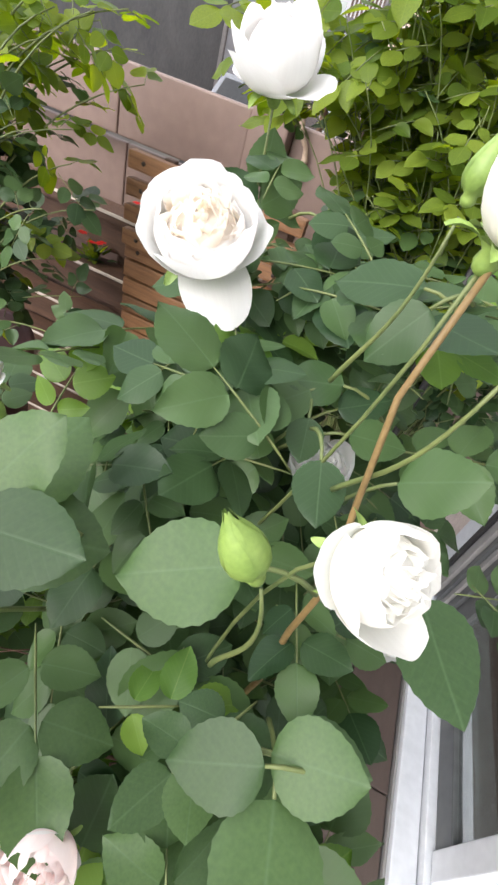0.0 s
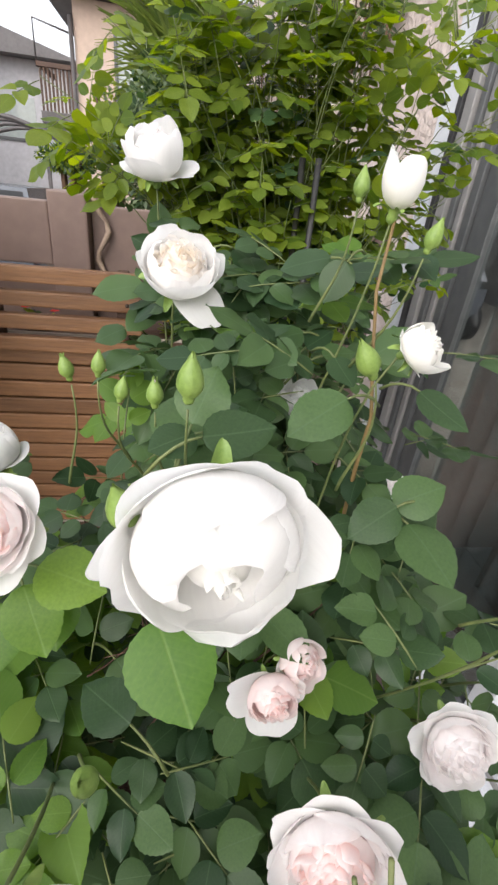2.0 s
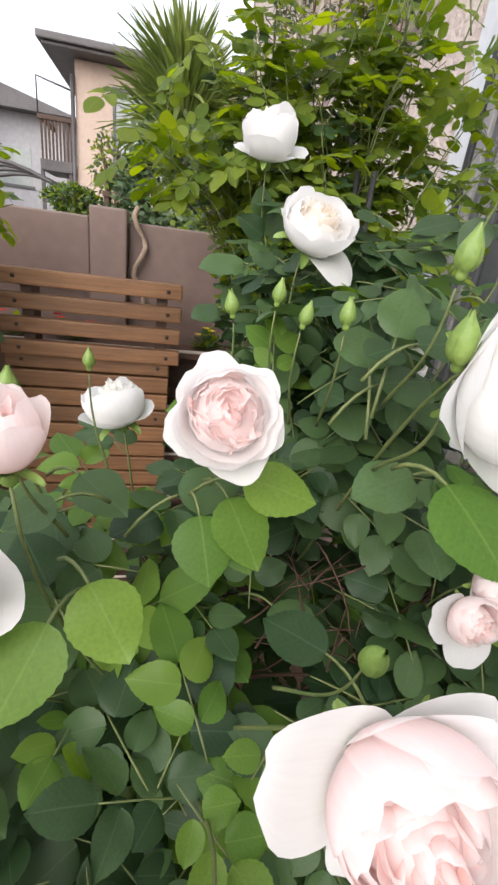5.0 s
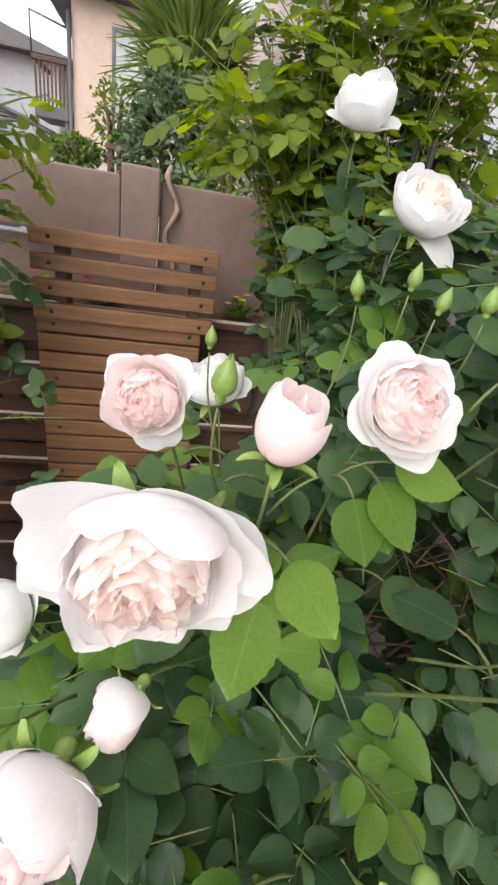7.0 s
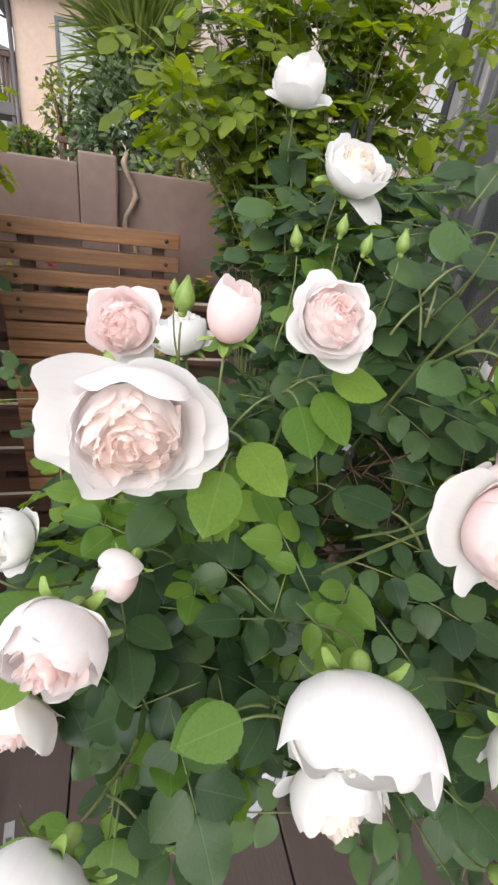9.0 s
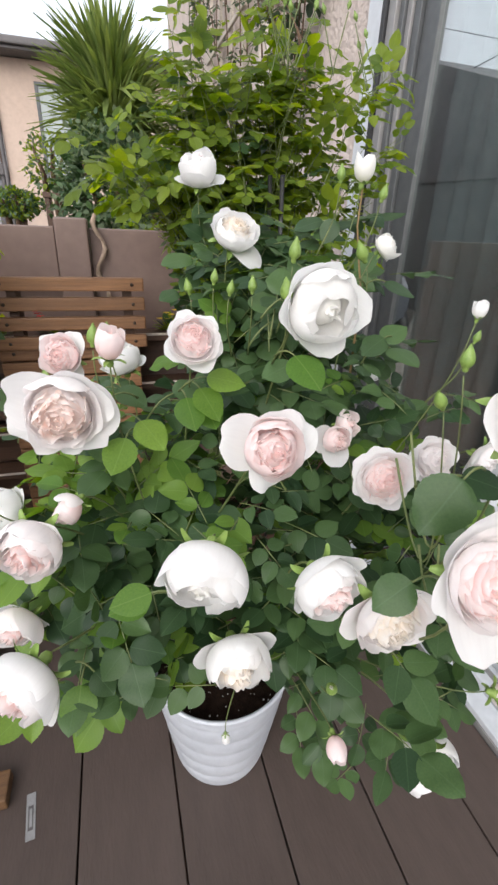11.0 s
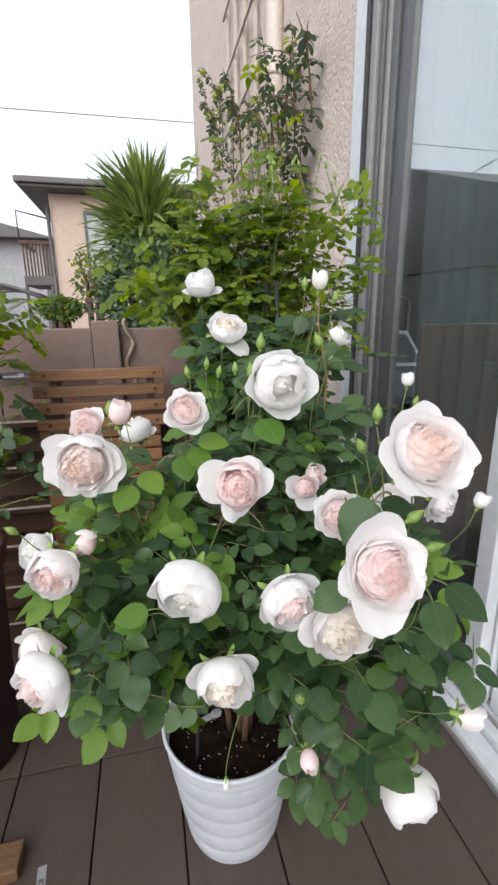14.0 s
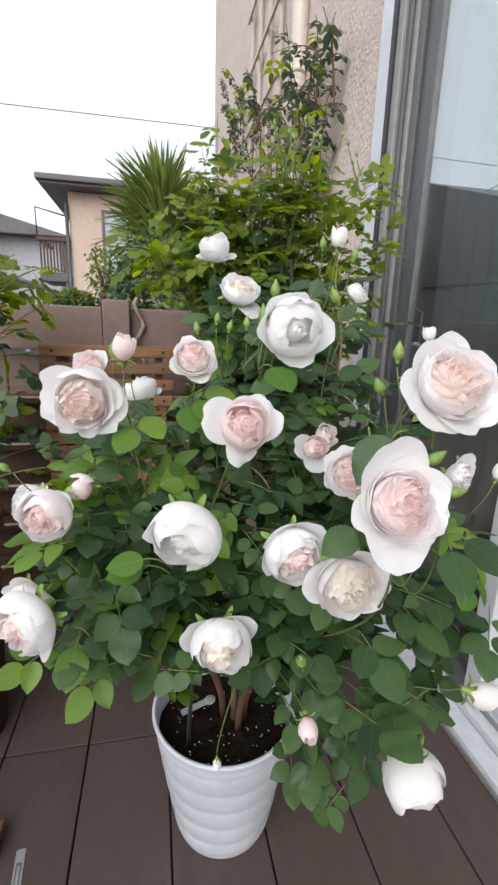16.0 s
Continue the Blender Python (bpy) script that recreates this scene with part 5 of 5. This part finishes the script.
# dry vine tied by the post
vine = thing("dry_vine", "pale twisted dry vine stem by the fence post", "vine")
part("stem", tube("stem", [Vector((-0.155 + 0.014 * math.sin(i * 1.1), 0.882 + 0.006 * math.cos(i * 1.7), 0.9 + 0.022 * i)) for i in range(12)], [0.006 + 0.0015 * math.sin(i * 2.1) for i in range(12)], plain("dry_vine", (0.2, 0.14, 0.1), (0.38, 0.29, 0.22), 0.8, 60, bump=0.5), 8), vine)

# climber on the house wall
tips, roots = [], []
for i in range(50):
    y = r4.uniform(1.35, 4.4)
    z = 1.45 + r4.uniform(0, 1.0) * (1.0 + 0.35 * (y - 1.3))
    roots.append((0.64, y + r4.uniform(-0.2, 0.2), z - r4.uniform(0.2, 0.5)))
    tips.append((0.58 + r4.uniform(-0.12, 0.06), y + r4.uniform(-0.15, 0.15), z))
for i in range(15):
    y, z = r4.uniform(1.22, 1.75), r4.uniform(1.7, 2.4)
    roots.append((0.66, y + r4.uniform(0.1, 0.3), z - r4.uniform(0.1, 0.4)))
    tips.append((0.6 + r4.uniform(-0.08, 0.06), y, z))
shrub("wall_climber", "thin grey-green climbing rose trained up the stucco wall", roots, tips, (GREYLEAF, SHRUB), SMALL_BLADES, 0.046, 0.048, 5, 41, 0.004, CANE, 0.1, "climber", 0, 0.2)
trellis = thing("trellis", "weathered pale wooden trellis on the stucco wall", "trellis", at=(0.69, 2.5, 0.4))
for k in range(4):
    part("lath", box("lath", (-0.012, k * 0.3, 0), (0.008, k * 0.3 + 0.03, 3.4), EDGE, 0.002), trellis)
for k in range(9):
    part("lath", box("lath", (-0.028, -0.05, 0.2 + 0.4 * k), (-0.0125, 0.98, 0.225 + 0.4 * k), EDGE, 0.002), trellis)

# ------------------------------------------------------------ beyond the fence


def strap_plant(at, R, count, seed):
    """A yucca-like head of long stiff straps on a stem."""
    rr = random.Random(seed)
    t = thing("yucca", "tall spiky yucca with a dense head of green straps", "yucca", at=at)
    part("trunk", tube("trunk", [(0, 0, -2.6), (0.03, 0, -1.2), (0, 0, 0)], [0.12, 0.1, 0.08], CANE, 10), t)
    f = Foliage("strap", STRAP_BLADES, (STRAP,))
    for _ in range(count):
        a, el = rr.uniform(0, 6.28), radians(rr.uniform(-30, 90) if rr.random() < 0.6 else rr.uniform(25, 90))
        d = Vector((math.cos(a) * math.cos(el), math.sin(a) * math.cos(el), math.sin(el)))
        f.add(axes(d, Vector((0, 0, 1)) + d * 0.3 + Vector((rr.uniform(-0.3, 0.3), rr.uniform(-0.3, 0.3), 0)), (0, 0, rr.uniform(-0.35, 0.1)), R * rr.uniform(0.75, 1.1)), rr.randrange(3), 0)
    f.emit(t, None, 0, "foliage")


strap_plant((0.0, 4.2, 2.04), 0.62, 900, 8)


def clump(name, label, at, r, count, size, mats, seed, category="bush"):
    """A dense bush of small leaves with an uneven outline."""
    rr = random.Random(seed)
    t = thing(name, label, category, at=at)
    f = Foliage("leaf", SMALL_BLADES, mats)
    for _ in range(count):
        q = Vector((rr.gauss(0, 1), rr.gauss(0, 1), rr.gauss(0, 1))).normalized()
        k = 0.55 + 0.45 * rr.random() + 0.25 * noise.noise(q * 2.3 + Vector((seed, 0, 0)))
        p = Vector((q.x * r[0], q.y * r[1], q.z * r[2])) * k
        d = q + Vector((rr.uniform(-1, 1), rr.uniform(-1, 1), rr.uniform(-0.6, 1)))
        f.add(axes(d, q + Vector((0, 0, 0.6)), p, size * rr.uniform(0.7, 1.3)), rr.randrange(3), rr.randrange(len(mats)))
    f.emit(t, None, 0, "foliage")
    for k in range(5):
        a = k * 1.26
        part("branch", tube("branch", [(0.04 * math.cos(a), 0.04 * math.sin(a), -at[2] - 0.6), (r[0] * 0.3 * math.cos(a), r[1] * 0.3 * math.sin(a), -0.2 * r[2]), (r[0] * 0.6 * math.cos(a), r[1] * 0.6 * math.sin(a), r[2] * 0.5)], [0.03, 0.02, 0.008], CANE, 6), t)


clump("hedge_bush", "dense dark green hedge bush beyond the fence", (-0.08, 3.6, 1.35), (0.42, 0.4, 0.5), 3600, 0.05, (HEDGE, LEAF), 51)
clump("hedge_bush", "dense green bush close behind the fence", (0.3, 2.4, 1.1), (0.4, 0.4, 0.45), 2600, 0.04, (HEDGE, SHRUB), 52)
clump("topiary", "small clipped green topiary bush", (-0.88, 4.1, 1.27), (0.24, 0.2, 0.11), 1300, 0.035, (SHRUB, LEAF), 53)
clump("flowering_bush", "loose dry-looking bush with thin twigs", (-0.6, 4.6, 1.6), (0.24, 0.2, 0.3), 500, 0.045, (HEDGE, SHRUB), 54)
hutch = thing("wooden_stand", "dark wooden garden stand with an open shelf", "stand", at=(-0.62, 3.9, 0.2))
for lo, hi in (((0, 0, 1.12), (0.34, 0.2, 1.16)), ((0.01, 0.01, 0), (0.05, 0.05, 1.119)), ((0.29, 0.01, 0), (0.33, 0.05, 1.119)), ((0.01, 0.15, 0), (0.05, 0.19, 1.119)), ((0.29, 0.15, 0), (0.33, 0.19, 1.119)), ((0.02, 0.02, 0.86), (0.32, 0.18, 0.88))):
    part("board", box("board", lo, hi, DARKWOOD, 0.004), hutch)

# peach two-storey house with a dark overhanging roof
house = thing("neighbour_house", "peach rendered house with a dark flat overhanging roof", "house", at=(-1.5, 8.0, -0.77))
part("wall", box("wall", (0, 0, 0), (6.0, 5, 4.0), HOUSE_P, 0.01), house)
rf = part("roof", box("roof", (-0.42, -0.4, 4.05), (6.5, 5.5, 4.14), ROOF, 0.02), house)
part("soffit", box("soffit", (-0.36, -0.34, 4.005), (6.4, 5.4, 4.045), STEEL, 0.01), rf)
w = part("window", box("window", (0.58, -0.012, 2.55), (1.75, -0.002, 3.7), FAR_GLASS, 0), house)
for lo, hi in (((0.53, -0.03, 2.5), (0.578, 0.0, 3.75)), ((1.752, -0.03, 2.5), (1.8, 0.0, 3.75)), ((0.58, -0.03, 2.5), (1.75, 0.0, 2.548)), ((0.58, -0.03, 3.702), (1.75, 0.0, 3.75)), ((1.14, -0.025, 2.55), (1.18, -0.013, 3.7))):
    part("frame", box("frame", lo, hi, GREY_AL, 0.004), w)
part("drainpipe", tube("drainpipe", [(-0.03, -0.04, 0), (-0.03, -0.04, 3.8)], 0.03, STEEL, 8), house)
bal = part("balcony", box("balcony", (-0.52, -0.05, 2.55), (-0.06, 0.95, 2.7), STEEL, 0.01), house)
for k in range(9):
    part("baluster", box("baluster", (-0.5 + 0.052 * k, -0.03, 2.702), (-0.475 + 0.052 * k, 0.0, 3.2), DARKWOOD, 0.003), bal)
part("handrail", box("handrail", (-0.53, -0.05, 3.202), (-0.06, 0.01, 3.26), DARKWOOD, 0.006), bal)
for x in (-0.53, -0.12):
    part("pillar", box("pillar", (x, -0.02, 0), (x + 0.05, 0.03, 2.548), STEEL, 0.005), bal)
part("pole", tube("pole", [(-0.53, 0.0, 3.2), (-0.53, 0.0, 3.72), (0.0, 0.0, 3.6)], 0.014, STEEL, 6), bal)
part("handrail", box("handrail", (-0.53, 0.02, 3.202), (-0.48, 0.95, 3.26), DARKWOOD, 0.006), bal)

far = thing("grey_house", "pale grey house with a shallow roof farther off", "house", at=(-7.2, 13, -0.6))
part("wall", box("wall", (0, 0, 0), (4.6, 4, 3.9), HOUSE_W, 0.01), far)
part("roof", mesh("roof", [(-0.4, -0.4, 3.905), (5.0, -0.4, 3.905), (5.0, 4.4, 3.905), (-0.4, 4.4, 3.905), (2.3, -0.4, 4.6), (2.3, 4.4, 4.6)], [(0, 1, 4), (1, 2, 5, 4), (2, 3, 5), (3, 0, 4, 5), (3, 2, 1, 0)], (ROOF,), None, False), far)
wf = part("window", box("window", (2.9, -0.012, 2.4), (3.8, -0.002, 3.2), FAR_GLASS, 0), far)
part("frame", box("frame", (2.85, -0.03, 2.33), (3.85, -0.013, 2.398), GREY_AL, 0.004), wf)

# carport and parked car
port = thing("carport", "dark steel carport with a curved roof", "carport", at=(-3.6, 7.5, -0.6))
for k in range(4):
    part("rafter", tube("rafter", [(0.1 + 0.24 * i, 0.6 * k, 2.1 + 0.28 * math.sin(math.pi * i / 8)) for i in range(9)], 0.03, STEEL, 6), port)
for x in (0.1, 2.0):
    for y in (0.0, 1.8):
        part("post", box("post", (x - 0.03, y - 0.03, 0), (x + 0.03, y + 0.03, 2.1), STEEL, 0.004), port)
car = thing("parked_car", "dark blue-grey parked car under the carport", "car", at=(-3.4, 6.2, -0.6))
CARP = plain("car_paint", (0.05, 0.06, 0.075), (0.07, 0.08, 0.1), 0.25, 3, spec=0.7)
bm = bmesh.new()
bmesh.ops.create_cube(bm, size=1)
for v in bm.verts:
    v.co = Vector((0.85 + 1.55 * v.co.x, 1.8 * v.co.y + 1.0, 0.62 + 0.7 * v.co.z))
bmesh.ops.bevel(bm, geom=bm.edges[:], offset=0.14, segments=4, affect="EDGES")
me = bpy.data.meshes.new("body")
bm.to_mesh(me), bm.free()
me.materials.append(CARP)
part("body", me, car)
part("cabin", mesh("cabin", [(0.15, 0.2, 0.95), (1.55, 0.2, 0.95), (1.55, 1.8, 0.95), (0.15, 1.8, 0.95), (0.32, 0.6, 1.55), (1.38, 0.6, 1.55), (1.38, 1.7, 1.55), (0.32, 1.7, 1.55)], [(0, 1, 5, 4), (1, 2, 6, 5), (2, 3, 7, 6), (3, 0, 4, 7), (4, 5, 6, 7)], (CARP,), None, False), car)
part("windscreen", mesh("windscreen", [(0.24, 0.235, 1.02), (1.46, 0.235, 1.02), (1.33, 0.565, 1.5), (0.37, 0.565, 1.5)], [(0, 1, 2, 3)], (plain("car_glass", (0.02, 0.022, 0.024), (0.03, 0.032, 0.034), 0.35, 3, spec=0.15),), None, False), car)
for x in (0.12, 1.4):
    for y in (0.35, 1.6):
        part("wheel", tube("wheel", [(x, y, 0.3), (x + 0.18, y, 0.3)], 0.3, BLACK, 24), car)

# house across the way, mirrored in the window
other = thing("gabled_house", "grey house with a dark gabled roof across the way", "house", at=(-10, 4, -0.6))
part("wall", box("wall", (0, 0, 0), (3.95, 15.6, 3.0), STUCCO_G, 0.01), other)
part("roof", mesh("roof", [(-0.3, -0.5, 2.75), (4.0, -0.5, 2.75), (4.0, 8.5, 6.05), (-0.3, 8.5, 6.05), (4.0, 16, 3.3), (-0.3, 16, 3.3)], [(0, 1, 2, 3), (3, 2, 4, 5), (1, 4, 2), (0, 3, 5), (0, 5, 4, 1)], (ROOF,), None, False), other)

# overhead cable
cable = thing("overhead_cable", "thin overhead power cable against the sky", "cable")
part("wire", tube("wire", [(-14 + 2.5 * i, 8.4 + 0.0 * i, 4.45 + 0.0014 * (i - 6) ** 2 + 0.05 * i / 2.5) for i in range(13)], 0.006, BLACK, 6), cable)
wire2 = thing("overhead_cable", "thin overhead power cables above the far roofs", "cable")
part("wire", tube("wire", [(-5 - 0.3 * i, -10 + 3.0 * i, 5.0 - 0.02 * i) for i in range(12)], 0.012, BLACK, 6), wire2)
